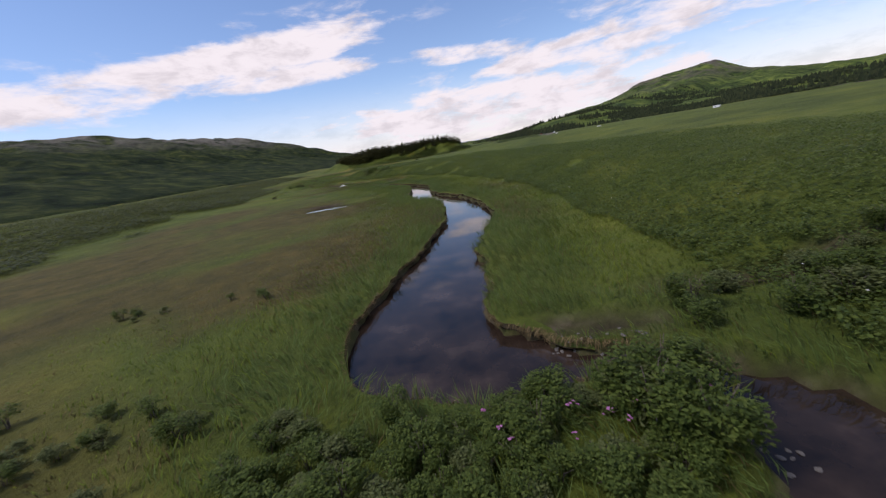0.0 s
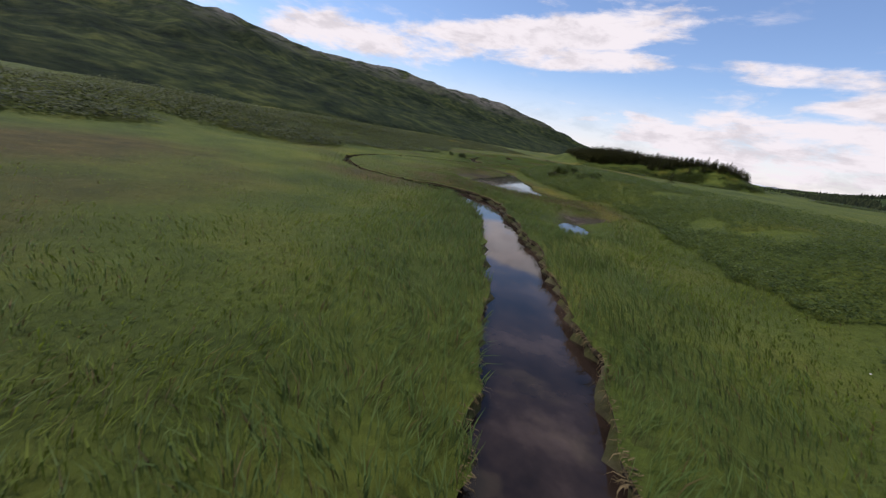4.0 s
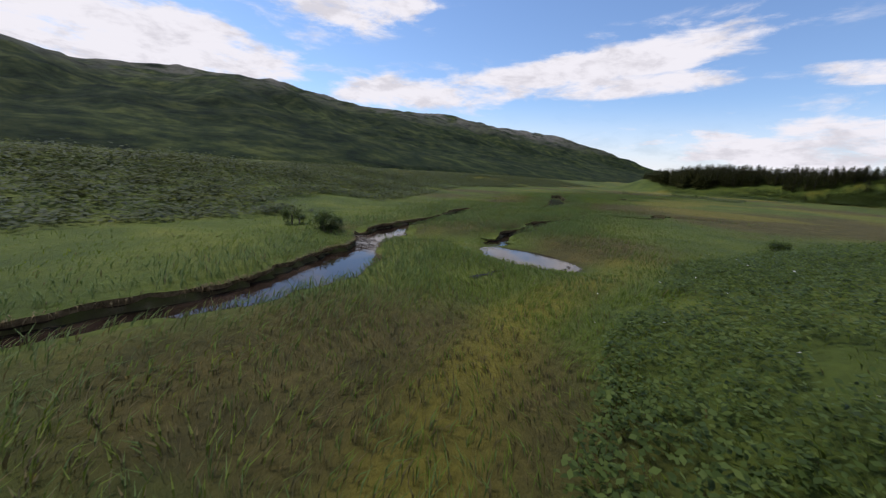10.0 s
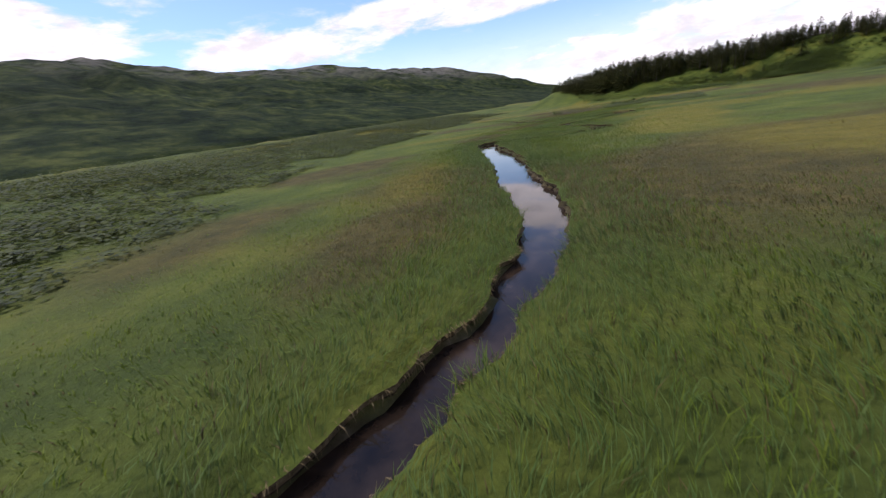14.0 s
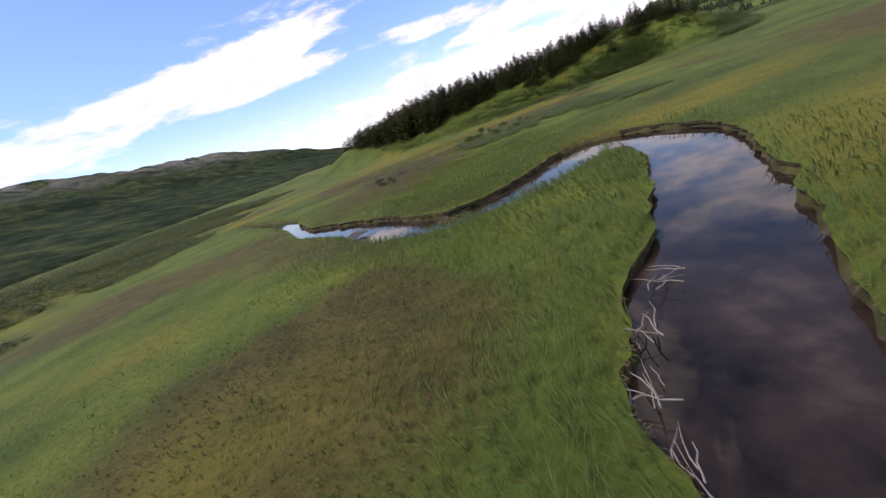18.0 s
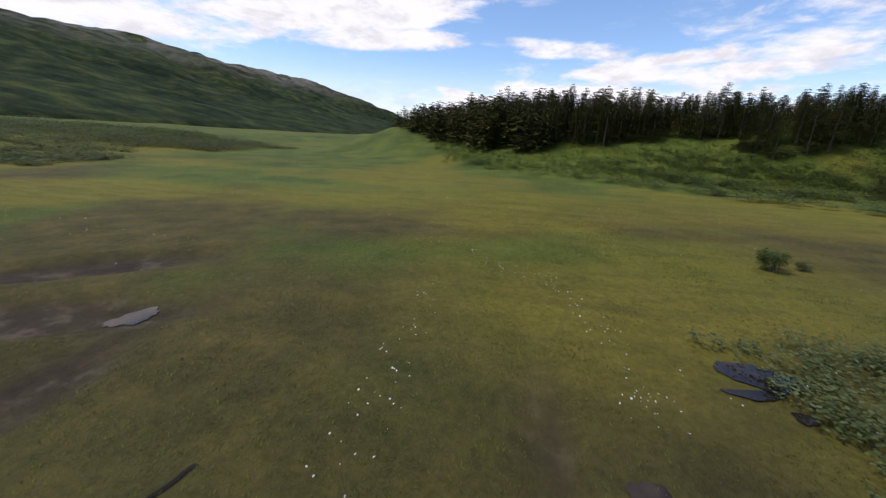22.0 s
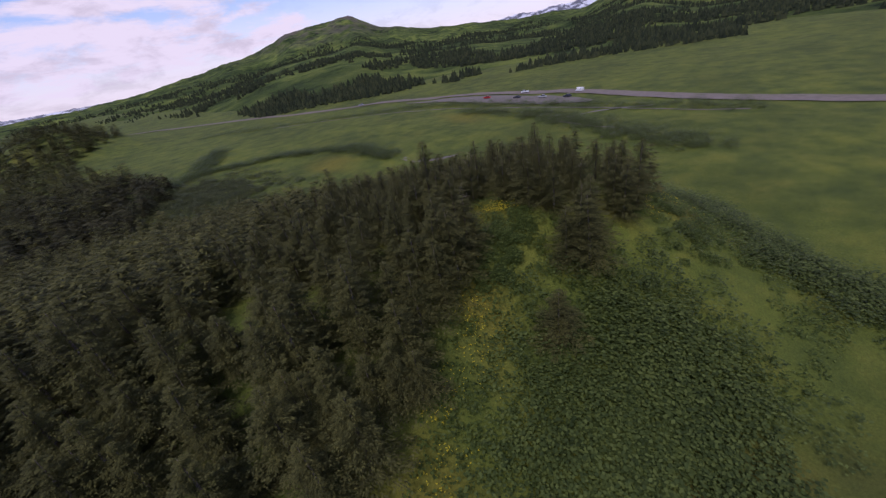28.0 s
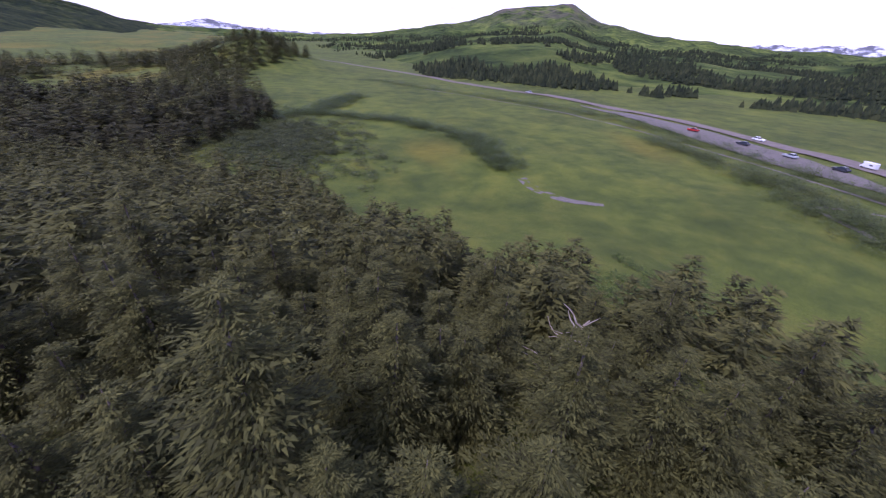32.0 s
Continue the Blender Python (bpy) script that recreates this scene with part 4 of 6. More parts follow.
# the middle of the marsh, along which the finest growth stands
VALLEY = np.array([(0, -6), (1, 8), (1.5, 25), (-3, 55), (-11, 84), (-22, 105), (-36, 135), (-46, 149), (-57, 168), (-70, 203), (-79, 231), (-82, 250), (-80, 270), (-79, 290), (-84, 315), (-82, 338), (-74, 352)], float)
VLEN = np.concatenate([[0], np.cumsum(np.linalg.norm(np.diff(VALLEY, axis=0), axis=1))])


def beside_valley(n, spread, skew=0.0):
    """Places strewn along the marsh, thinning out sideways."""
    t = RNG.uniform(0, VLEN[-1], n)
    x, y = np.interp(t, VLEN, VALLEY[:, 0]), np.interp(t, VLEN, VALLEY[:, 1])
    off = np.abs(RNG.normal(0, spread, n)) * np.where(RNG.random(n) < 0.5 + skew, 1, -1)
    return x + off + RNG.normal(0, 1, n), y + RNG.normal(0, 6, n), np.abs(off)


def terrace_edge(y):
    return np.interp(y, [p[0] for p in TERRACE], [p[1] for p in TERRACE])


def build_grass():
    sets = [beside_valley(500000, 6.0), beside_valley(150000, 18.0)]
    x, y, off = (np.concatenate(c) for c in zip(*sets))
    # blades gather into tussocks
    wx, wy = x + 1.5 * fbm(x * 0.7, y * 0.7, 2, 61), y + 1.5 * fbm(x * 0.7, y * 0.7, 2, 63)
    ix, iy = np.floor(wx / 0.42), np.floor(wy / 0.42)
    pull = RNG.uniform(0.0, 0.75, len(x)) * (1 - 0.7 * step(y, 285, 305))
    x = x + pull * ((ix + 0.15 + 0.7 * hash2(ix, iy, 5)) * 0.42 - wx)
    y = y + pull * ((iy + 0.15 + 0.7 * hash2(ix, iy, 9)) * 0.42 - wy)
    s = shore(x, y)
    tuft = fbm(x * 0.45, y * 0.45, 3, 71) + 0.35 * (hash2(ix, iy, 13) - 0.5)
    leafy = (x > terrace_edge(y) + 2.5) & (y < 165)
    ok = (s > -0.02) & (oval_distance(x, y, MUD) > 0.15) & (RNG.random(len(x)) < np.where(leafy, 0.20, 0.72 + 0.5 * (tuft > 0.45)))
    x, y, off, s, tuft = x[ok], y[ok], off[ok], s[ok], tuft[ok]
    z = np.where(s < 0.8, np.maximum(ground_z(x, y, s), np.where(pond_distance(x, y) < 2.2, 0.1, 0.34)), ground_z(x, y, s))
    dry = dry_turf(x, y)
    lush = (1 - step(s, 1.5, 7)) * (0.25 + 0.75 * step(pond_distance(x, y), 0.5, 4))
    bog = np.maximum(step(y, 292, 306), 0.75 * step(off, 5, 20))
    tall = (0.20 + 0.28 * lush + 0.40 * (tuft - 0.3) * (1 - 0.6 * dry)) * RNG.uniform(0.6, 1.25, len(x)) * (1 - 0.55 * bog)
    tall = np.clip(tall, 0.07, 0.85) * (0.22 + 0.78 * step(pond_distance(x, y), 0.6, 4.0))
    wide = 0.007 + 0.0008 * np.minimum(off, 35) + 0.005 * RNG.random(len(x))
    lean = RNG.uniform(0.35, 1.0, len(x))
    gold = step(y, 322, 336) * (0.35 + 0.6 * step(fbm(x * 0.06, y * 0.12, 3, 79), 0.42, 0.6))
    brown = RNG.random(len(x)) < 0.10 + 0.70 * np.maximum(dry, 0.5 * gold) * (1 - 0.6 * lush)
    rich = ~brown & (RNG.random(len(x)) < 1.15 * lush - 0.25 + 0.9 * (fbm(x * 0.12, y * 0.12, 3, 77) - 0.5))
    for name, label, m, mat in (("sedge_grass", "short yellow-green sedge bent by wind over the marsh", ~brown & ~rich, M_SEDGE), ("lush_sedge", "tall blue-green sedge combed by wind along the creek", rich, M_LUSH), ("dry_sedge", "short brown and olive bog sedge", brown, M_DRY)):
        V, F = blades(x[m], y[m], z[m], tall[m] * np.where(mat is M_DRY, 0.85, 1.0), wide[m], lean[m])
        tagged(new(name, mesh_np(name, V, F, mat, False)), label, "grass", kind="stuff")


def build_herbs():
    """Broad-leaved plants of the terrace and the knoll's flank."""
    y = RNG.uniform(2, 168, 95000)
    x = terrace_edge(y) + 0.5 + 22 * RNG.random(len(y)) ** 1.5
    m = (x > terrace_edge(y) + 0.8 + 1.5 * fbm(x * 0.3, y * 0.3, 2, 81)) & (y < 168) & (fbm(x * 0.22, y * 0.22, 3, 82) > 0.24) & (shore(x, y) > 0.3)
    x, y = x[m], y[m]
    z = ground_z(x, y)
    per = 5
    tall = np.repeat((0.22 + 0.40 * fbm(x * 0.5, y * 0.5, 2, 83)) * RNG.uniform(0.7, 1.3, len(x)), per)
    X, Y, Z = (np.repeat(c, per) for c in (x, y, z))
    r = RNG.uniform(0.02, 0.24, len(X))
    a = RNG.uniform(0, 2 * math.pi, len(X))
    P = np.stack([X + r * np.cos(a), Y + r * np.sin(a), Z + tall * RNG.uniform(0.45, 1.0, len(X))], 1)
    V, F = leaves(P, RNG.uniform(0.08, 0.17, len(P)), 0.6, 0.6)
    tagged(new("leafy_herbs", mesh_np("leafy_herbs", V, F, M_HERB, False)), "dense broad-leaved green herbs on the terrace", "plants", kind="stuff")
    # knoll flank
    n = 34000
    x, y = RNG.uniform(-100, 28, n), RNG.uniform(345, 425, n)
    h = knoll(x, y)
    keep = (h > 0.5) & ~in_forest(x, y) & (fbm(x * 0.12, y * 0.12, 3, 85) > 0.24 + 0.30 * step(x, -9, -3) * (1 - step(y, 386, 392)))
    x, y = x[keep], y[keep]
    z = ground_z(x, y)
    X, Y, Z = (np.repeat(c, 6) for c in (x, y, z))
    a, r = RNG.uniform(0, 2 * math.pi, len(X)), RNG.uniform(0.05, 0.55, len(X))
    P = np.stack([X + r * np.cos(a), Y + r * np.sin(a), Z + RNG.uniform(0.15, 0.7, len(X))], 1)
    V, F = leaves(P, RNG.uniform(0.17, 0.36, len(P)), 0.6, 0.6)
    tagged(new("slope_herbs", mesh_np("slope_herbs", V, F, M_HERB, False)), "tall green herbs covering the knoll's open slope", "plants", kind="stuff")


def shrub_cloud(x, y, z, tall, wide, count, size):
    """Low rounded shrubs, each a shell of leaves over an uneven dome."""
    n = len(x)
    k = count
    a = RNG.uniform(0, 2 * math.pi, (n, k))
    u = RNG.random((n, k)) ** 0.6
    lump = 0.75 + 0.5 * RNG.random((n, k))
    r = np.sqrt(u) * wide[:, None] * lump
    h = tall[:, None] * (np.sqrt(np.clip(1.05 - u, 0, 1)) * lump * RNG.uniform(0.55, 1.05, (n, k)) + 0.05)
    P = np.stack([x[:, None] + r * np.cos(a), y[:, None] + r * np.sin(a), z[:, None] + h], -1).reshape(-1, 3)
    return leaves(P, np.repeat(size, k) * RNG.uniform(0.7, 1.3, n * k), 0.3, 0.7, 0.72)


def build_thickets():
    n = 25000
    y = RNG.uniform(-25, 430, n)
    x = west_edge(y) - 1 - np.abs(RNG.normal(0, 48, n))
    ok = (fbm(x * 0.07, y * 0.07, 3, 91) + 0.22 * step(west_edge(y) - x, 3, 18) > 0.47) & (shore(x, y) > 0.8)
    x, y = x[ok], y[ok]
    z = ground_z(x, y)
    w = RNG.uniform(0.6, 1.5, len(x)) * (0.75 + 0.9 * step(fbm(x * 0.03, y * 0.03, 2, 93), 0.5, 0.7))
    V, F = shrub_cloud(x, y, z, w * RNG.uniform(0.55, 0.85, len(x)), w * 1.35, 17, 0.31 + 0.10 * w)
    tagged(new("willow_thicket", mesh_np("willow_thicket", V, F, M_WILLOW, False)), "low grey-green willow thicket on the valley side", "shrubs", kind="stuff")
    # alders on the knoll's flank and foot, and the lines of willow out on the meadow
    lines = [[(-112, 436), (-92, 398), (-76, 385), (-60, 374), (-48, 362), (-38, 356)], [(-70, 392), (-55, 382), (-40, 372)], [(-60, 396), (-42, 384), (-30, 376)], [(7, 541), (30, 520), (43, 488), (37, 464)], [(10, 372), (6, 360), (-5, 352)], [(26, 392), (18, 378), (8, 366)],
             [(100, 480), (90, 446), (78, 424), (66, 404), (56, 384)], [(50, 650), (88, 575), (112, 520), (110, 470), (100, 425), (92, 380)], [(-20, 520), (10, 548), (30, 580)]]
    xs, ys, ws = [], [], []
    for i, l in enumerate(lines):
        p = np.array(l, float)
        n = (170 if i < 6 else 520) if i != 3 else 420
        t = RNG.uniform(0, len(p) - 1, n)
        xs.append(np.interp(t, np.arange(len(p)), p[:, 0]) + RNG.normal(0, 2.2 if i < 6 else 3.4, n))
        ys.append(np.interp(t, np.arange(len(p)), p[:, 1]) + RNG.normal(0, 2.2 if i < 6 else 3.4, n))
        ws.append(RNG.uniform(0.6, 1.4, n) * (1.0 if i < 3 else 1.45))
    m = 560
    xs.append(RNG.normal(-18, 7, m)), ys.append(RNG.normal(378, 4.0, m)), ws.append(RNG.uniform(0.7, 2.1, m))
    x, y, w = np.concatenate(xs), np.concatenate(ys), np.concatenate(ws)
    ok = ~in_forest(x, y)
    x, y, w = x[ok], y[ok], w[ok]
    V, F = shrub_cloud(x, y, ground_z(x, y), w * 1.05, w, 88, 0.17 + 0.08 * w)
    tagged(new("alder_thicket", mesh_np("alder_thicket", V, F, M_ALDER, False)), "dense dark green alder bushes on the knoll", "shrubs", kind="stuff")
    # light green bushes in the clearing and down the open slope
    spots = [(-12.1, 392.6, 1.3, 26), (-15.5, 391.8, 1.6, 26), (-9.2, 393.2, 1.6, 18), (-7.0, 391.5, 1.2, 12), (8, 386, 3.0, 40), (4, 380, 3.0, 40), (13, 391, 2.0, 20)]
    x, y = (np.concatenate([RNG.normal(p[i], p[2], p[3]) for p in spots]) for i in (0, 1))
    w = RNG.uniform(0.45, 0.95, len(x))
    V, F = shrub_cloud(x, y, ground_z(x, y), w * 1.1, w, 150, 0.13 + 0.07 * w)
    tagged(new("clearing_bushes", mesh_np("clearing_bushes", V, F, M_HERB, False)), "rounded light green bushes in the forest clearing", "shrubs", kind="stuff")
    # grey-green willows between the woods north of the knoll
    n = 1000
    x, y = RNG.normal(-6, 10, n), RNG.normal(503, 16, n)
    ok = ~in_forest(x, y) & (x < 18)
    x, y = x[ok], y[ok]
    w = RNG.uniform(0.8, 1.6, len(x))
    V, F = shrub_cloud(x, y, ground_z(x, y), w * 0.9, w * 1.2, 40, 0.35 + 0.10 * w)
    tagged(new("willow_brush", mesh_np("willow_brush", V, F, M_WILLOW, False)), "grey-green willow brush beside the spruce wood", "shrubs", kind="stuff")
    # scattered dwarf shrubs on the bog
    n = 1900
    x, y = RNG.uniform(-81, -52, n), RNG.uniform(298, 328, n)
    ok = (fbm(x * 0.11, y * 0.11, 3, 95) > 0.46) & (x > -79.5 + 3 * fbm(x * 0.2, y * 0.2, 2, 96)) & (shore(x, y) > 0.2)
    x, y = x[ok], y[ok]
    w = RNG.uniform(0.3, 0.8, len(x))
    V, F = shrub_cloud(x, y, ground_z(x, y), w * 0.95, w, 95, 0.09 + 0.05 * w)
    tagged(new("dwarf_shrubs", mesh_np("dwarf_shrubs", V, F, M_DWARF, False)), "low grey-green dwarf birch and willow on the bog", "shrubs", kind="stuff")


# ---- spruce trees ----
FOREST = [(-46, 398), (-41, 390.0), (-34, 387.4), (-28, 390), (-24, 391.8), (-15, 394.0), (-11, 399), (-6, 400), (-2, 396), (-8, 391.5), (-7, 386.5), (2, 383.5), (12, 385.5), (19, 394), (19, 407), (10, 421), (0, 443), (-5, 464), (-30, 486), (-70, 500), (-112, 498), (-142, 480), (-134, 462), (-110, 427), (-97, 416), (-90, 406), (-81, 401), (-74, 408), (-62, 401), (-52, 403)]

# the wood that runs on up the valley
NORTH_WOOD = [(-66, 506), (-28, 512), (-18, 545), (-6, 575), (-20, 610), (-14, 680), (22, 735), (34, 770), (10, 810), (-60, 845), (-130, 760), (-165, 600), (-120, 520)]


def in_polygon(x, y, poly):
    inside = np.zeros(np.shape(x), bool)
    for (ax, ay), (bx, by) in zip(poly, poly[1:] + poly[:1]):
        if ay != by:
            inside ^= ((ay > y) != (by > y)) & (x < (bx - ax) * (y - ay) / (by - ay) + ax)
    return inside


def in_forest(x, y):
    return in_polygon(x, y, FOREST)


def tube(points, radii, sides=6):
    """A tapered tube through points."""
    P = np.array(points, float)
    n = len(P)
    d = np.gradient(P, axis=0)
    d /= np.linalg.norm(d, axis=1)[:, None] + 1e-9
    ref = np.where(np.abs(d[:, 2:3]) > 0.9, np.array([[1.0, 0, 0]]), np.array([[0, 0, 1.0]]))
    u = np.cross(d, ref)
    u /= np.linalg.norm(u, axis=1)[:, None]
    v = np.cross(d, u)
    a = np.linspace(0, 2 * math.pi, sides, endpoint=False)
    V = (P[:, None] + (u[:, None] * np.cos(a)[None, :, None] + v[:, None] * np.sin(a)[None, :, None]) * np.array(radii)[:, None, None]).reshape(-1, 3)
    i = np.arange(n * sides).reshape(n, sides)
    j = np.roll(i, -1, axis=1)
    F = np.stack([i[:-1], j[:-1], j[1:], i[1:]], -1).reshape(-1, 4)
    F = np.concatenate([F[:, [0, 1, 2]], F[:, [0, 2, 3]]])
    cap = np.array([[i[-1, 0], i[-1, k], i[-1, k + 1]] for k in range(1, sides - 1)])
    return V, np.concatenate([F, cap])


def spruce_crown(tall, wide, whorls, seed, fine=True, crook=0.0):
    """Boughs in uneven whorls: each a drooping spine with ragged side sprays."""
    rng = np.random.default_rng(seed)
    tris, verts, n = [], [], 0
    low = 0.05 * tall
    for w in range(whorls):
        f = (w + rng.uniform(-0.3, 0.3)) / whorls
        z = low + (tall - low) * np.clip(f, 0, 0.985)
        reach = wide * (1 - f) ** 0.7 * rng.uniform(0.75, 1.15) + 0.12
        for b in range(rng.integers(7, 10) if f < 0.8 else 5):
            a = rng.uniform(0, 2 * math.pi)
            l = reach * rng.uniform(0.55, 1.15)
            c, s = math.cos(a), math.sin(a)
            drop, lift = rng.uniform(0.05, 0.38) * l, rng.uniform(0.05, 0.25) * l
            zb = z + rng.uniform(-0.12, 0.12) * tall / whorls * 2
            bend = crook * math.sin(zb / tall * 3)
            for t in range(62 if fine else 6):
                # a short tuft of needles somewhere across the bough, pointing outwards
                t0 = rng.uniform(0.02, 1.0)
                hw = (0.16 + 0.22 * l) * (1 - 0.75 * t0)
                off = rng.uniform(-1, 1)
                zs = zb - drop * t0 ** 1.6 + lift * t0 - 0.25 * hw * off * off + rng.uniform(-0.06, 0.10)
                turn = off * 0.9 + rng.uniform(-0.5, 0.5)
                size = (0.105 + 0.044 * l) * rng.uniform(0.6, 1.3) if fine else (0.17 + 0.075 * l) * rng.uniform(0.6, 1.3) * 2.6
                fx, fy = math.cos(turn), math.sin(turn)
                wide_tuft, tilt = size * rng.uniform(0.14, 0.24), rng.uniform(-0.5, 0.5)
                px, py = t0 * l, off * hw
                pts = ((px - fy * wide_tuft, py + fx * wide_tuft, zs + tilt * wide_tuft), (px + fy * wide_tuft, py - fx * wide_tuft, zs - tilt * wide_tuft), (px + fx * size, py + fy * size, zs + size * rng.uniform(-0.35, 0.25)))
                for p in pts:
                    verts.append((p[0] * c - p[1] * s + bend, p[0] * s + p[1] * c, p[2]))
                tris.append((n, n + 1, n + 2))
                n += 3
    return np.array(verts), np.array(tris)


def spruce(tall, wide, whorls, seed, label):
    root = new("spruce_tree")
    V, F = tube([(0, 0, -0.3), (0.03, 0.02, tall * 0.3), (0.0, 0.05, tall * 0.65), (0, 0, tall * 0.97)], [0.024 * tall, 0.018 * tall, 0.010 * tall, 0.01], 7)
    part("trunk", mesh_np("trunk", V, F, M_BARK), root)
    V, F = spruce_crown(tall, wide, whorls, seed)
    part("crown", mesh_np("crown", V, F, M_SPRUCE, False), root)
    return tagged(root, label, "tree", "spruces on the knoll")


def build_forest():
    kinds = [(8.4, 2.9, 27, "tall dense dark spruce on the knoll"), (7.2, 2.9, 23, "dense dark green spruce on the knoll"), (7.8, 3.3, 24, "broad dark spruce with drooping boughs"), (5.8, 2.6, 19, "small bushy dark spruce on the knoll"), (6.6, 3.1, 21, "broad brownish spruce on the knoll"), (7.8, 2.5, 25, "slender dark spruce on the knoll")]
    models = [spruce(h, w, k, 100 + i, l) for i, (h, w, k, l) in enumerate(kinds)]
    xs, ys = np.arange(-142, 30, 2.55), np.arange(380, 502, 2.55)
    X, Y = np.meshgrid(xs, ys)
    rng = np.random.default_rng(5)
    x, y = (X + rng.uniform(-1.2, 1.2, X.shape)).ravel(), (Y + rng.uniform(-1.2, 1.2, Y.shape)).ravel()
    m = in_forest(x, y) & (rng.random(len(x)) < 0.86)
    x, y = x[m], y[m]
    # single trees out on the open slope and meadow
    loose = [(-16.9, 384.8, 2, 0.72), (-8.2, 385.4, 2, 1.0), (-6.2, 387.2, 4, 1.0), (-9.6, 387.2, 1, 0.85), (-28.3, 380, 3, 0.6), (-35.7, 376.3, 3, 0.55), (-12.4, 176, 3, 0.55), (-8.2, 405.2, 0, 1.12)]
    d = np.minimum(np.hypot(x + 12, y - 396), np.abs((x + 40) * 0.55 + (y - 395)) + 3 + 0.25 * np.abs(x + 30))
    order = np.argsort(d)
    near, rest = order[:290], order[290:]
    z = ground_z(x, y)
    spots = [(x[i], y[i], z[i], rng.integers(0, 6), rng.uniform(0.70, 1.0) * (1 + 0.42 * step(-x[i], 40, 90))) for i in near]
    spots += [(a, b, float(ground_z(np.array([a]), np.array([b]))[0]), k, sc) for a, b, k, sc in loose]
    def taper(px, py):
        """The trees dwindle towards both ends of the knoll."""
        return (0.35 + 0.65 * step((px + 118) * 0.88 - (py - 455) * 0.477, -35, 45)) * (1 - 0.12 * step(px, -14, 6))

    used = set()
    for a, b, c, k, sc in spots:
        sc *= float(taper(a, b)) if b > 300 else 1.0
        m = pose(a, b, c, rng.uniform(-3, 3), rng.uniform(-3, 3), rng.uniform(0, 360)) @ Matrix.Diagonal((sc * rng.uniform(0.9, 1.15), sc * rng.uniform(0.9, 1.15), sc, 1))
        if k not in used:
            models[k].matrix_basis = m
            used.add(k)
            continue
        t = copy_thing(models[k], Matrix())
        t.matrix_basis = m
    # the rest of the wood, farther off
    small = [spruce_crown(7.8, 2.8, 12, 300 + i, False) for i in range(4)]
    chunks = []
    for i in rest:
        V, F = small[rng.integers(0, 4)]
        a, sc = rng.uniform(0, 6.28), rng.uniform(0.66, 0.96) * (1 + 0.50 * step(-x[i], 40, 90)) * taper(x[i], y[i])
        c, s = math.cos(a) * sc, math.sin(a) * sc
        W = np.stack([V[:, 0] * c - V[:, 1] * s + x[i], V[:, 0] * s + V[:, 1] * c + y[i], V[:, 2] * sc + z[i]], 1)
        chunks.append((W, F))
    X, Y = np.meshgrid(np.arange(-170, 60, 7.0), np.arange(508, 850, 7.0))
    px, py = (X + rng.uniform(-2.8, 2.8, X.shape)).ravel(), (Y + rng.uniform(-2.8, 2.8, Y.shape)).ravel()
    m = in_polygon(px, py, NORTH_WOOD) & (fbm(px * 0.03, py * 0.03, 3, 137) > 0.36)
    px, py = px[m], py[m]
    for a, b, c in zip(px, py, ground_z(px, py)):
        V, F = small[rng.integers(0, 4)]
        sc = rng.uniform(0.8, 1.25)
        chunks.append((V * np.array([sc * 1.25, sc * 1.25, sc]) + np.array([a, b, c]), F))
    V, F = merge(chunks)
    tagged(new("spruce_wood", mesh_np("spruce_wood", V, F, M_SPRUCE, False)), "dark spruce wood on the knoll's far side", "trees", kind="stuff")


def cone_tree(rng):
    """A far spruce: a ragged cone of three skirts."""
    V, F, n = [], [], 0
    for lo, hi, r in ((0.08, 0.55, 0.24), (0.32, 0.80, 0.18), (0.58, 1.0, 0.11)):
        k = 7
        for j in range(k):
            a = 2 * math.pi * j / k + rng.uniform(-0.2, 0.2)
            rr = r * rng.uniform(0.7, 1.2)
            V.append((rr * math.cos(a), rr * math.sin(a), lo + rng.uniform(-0.04, 0.04)))
        V.append((0, 0, hi))
        F += [(n + j, n + (j + 1) % k, n + k) for j in range(k)]
        n += k + 1
    return np.array(V), np.array(F)


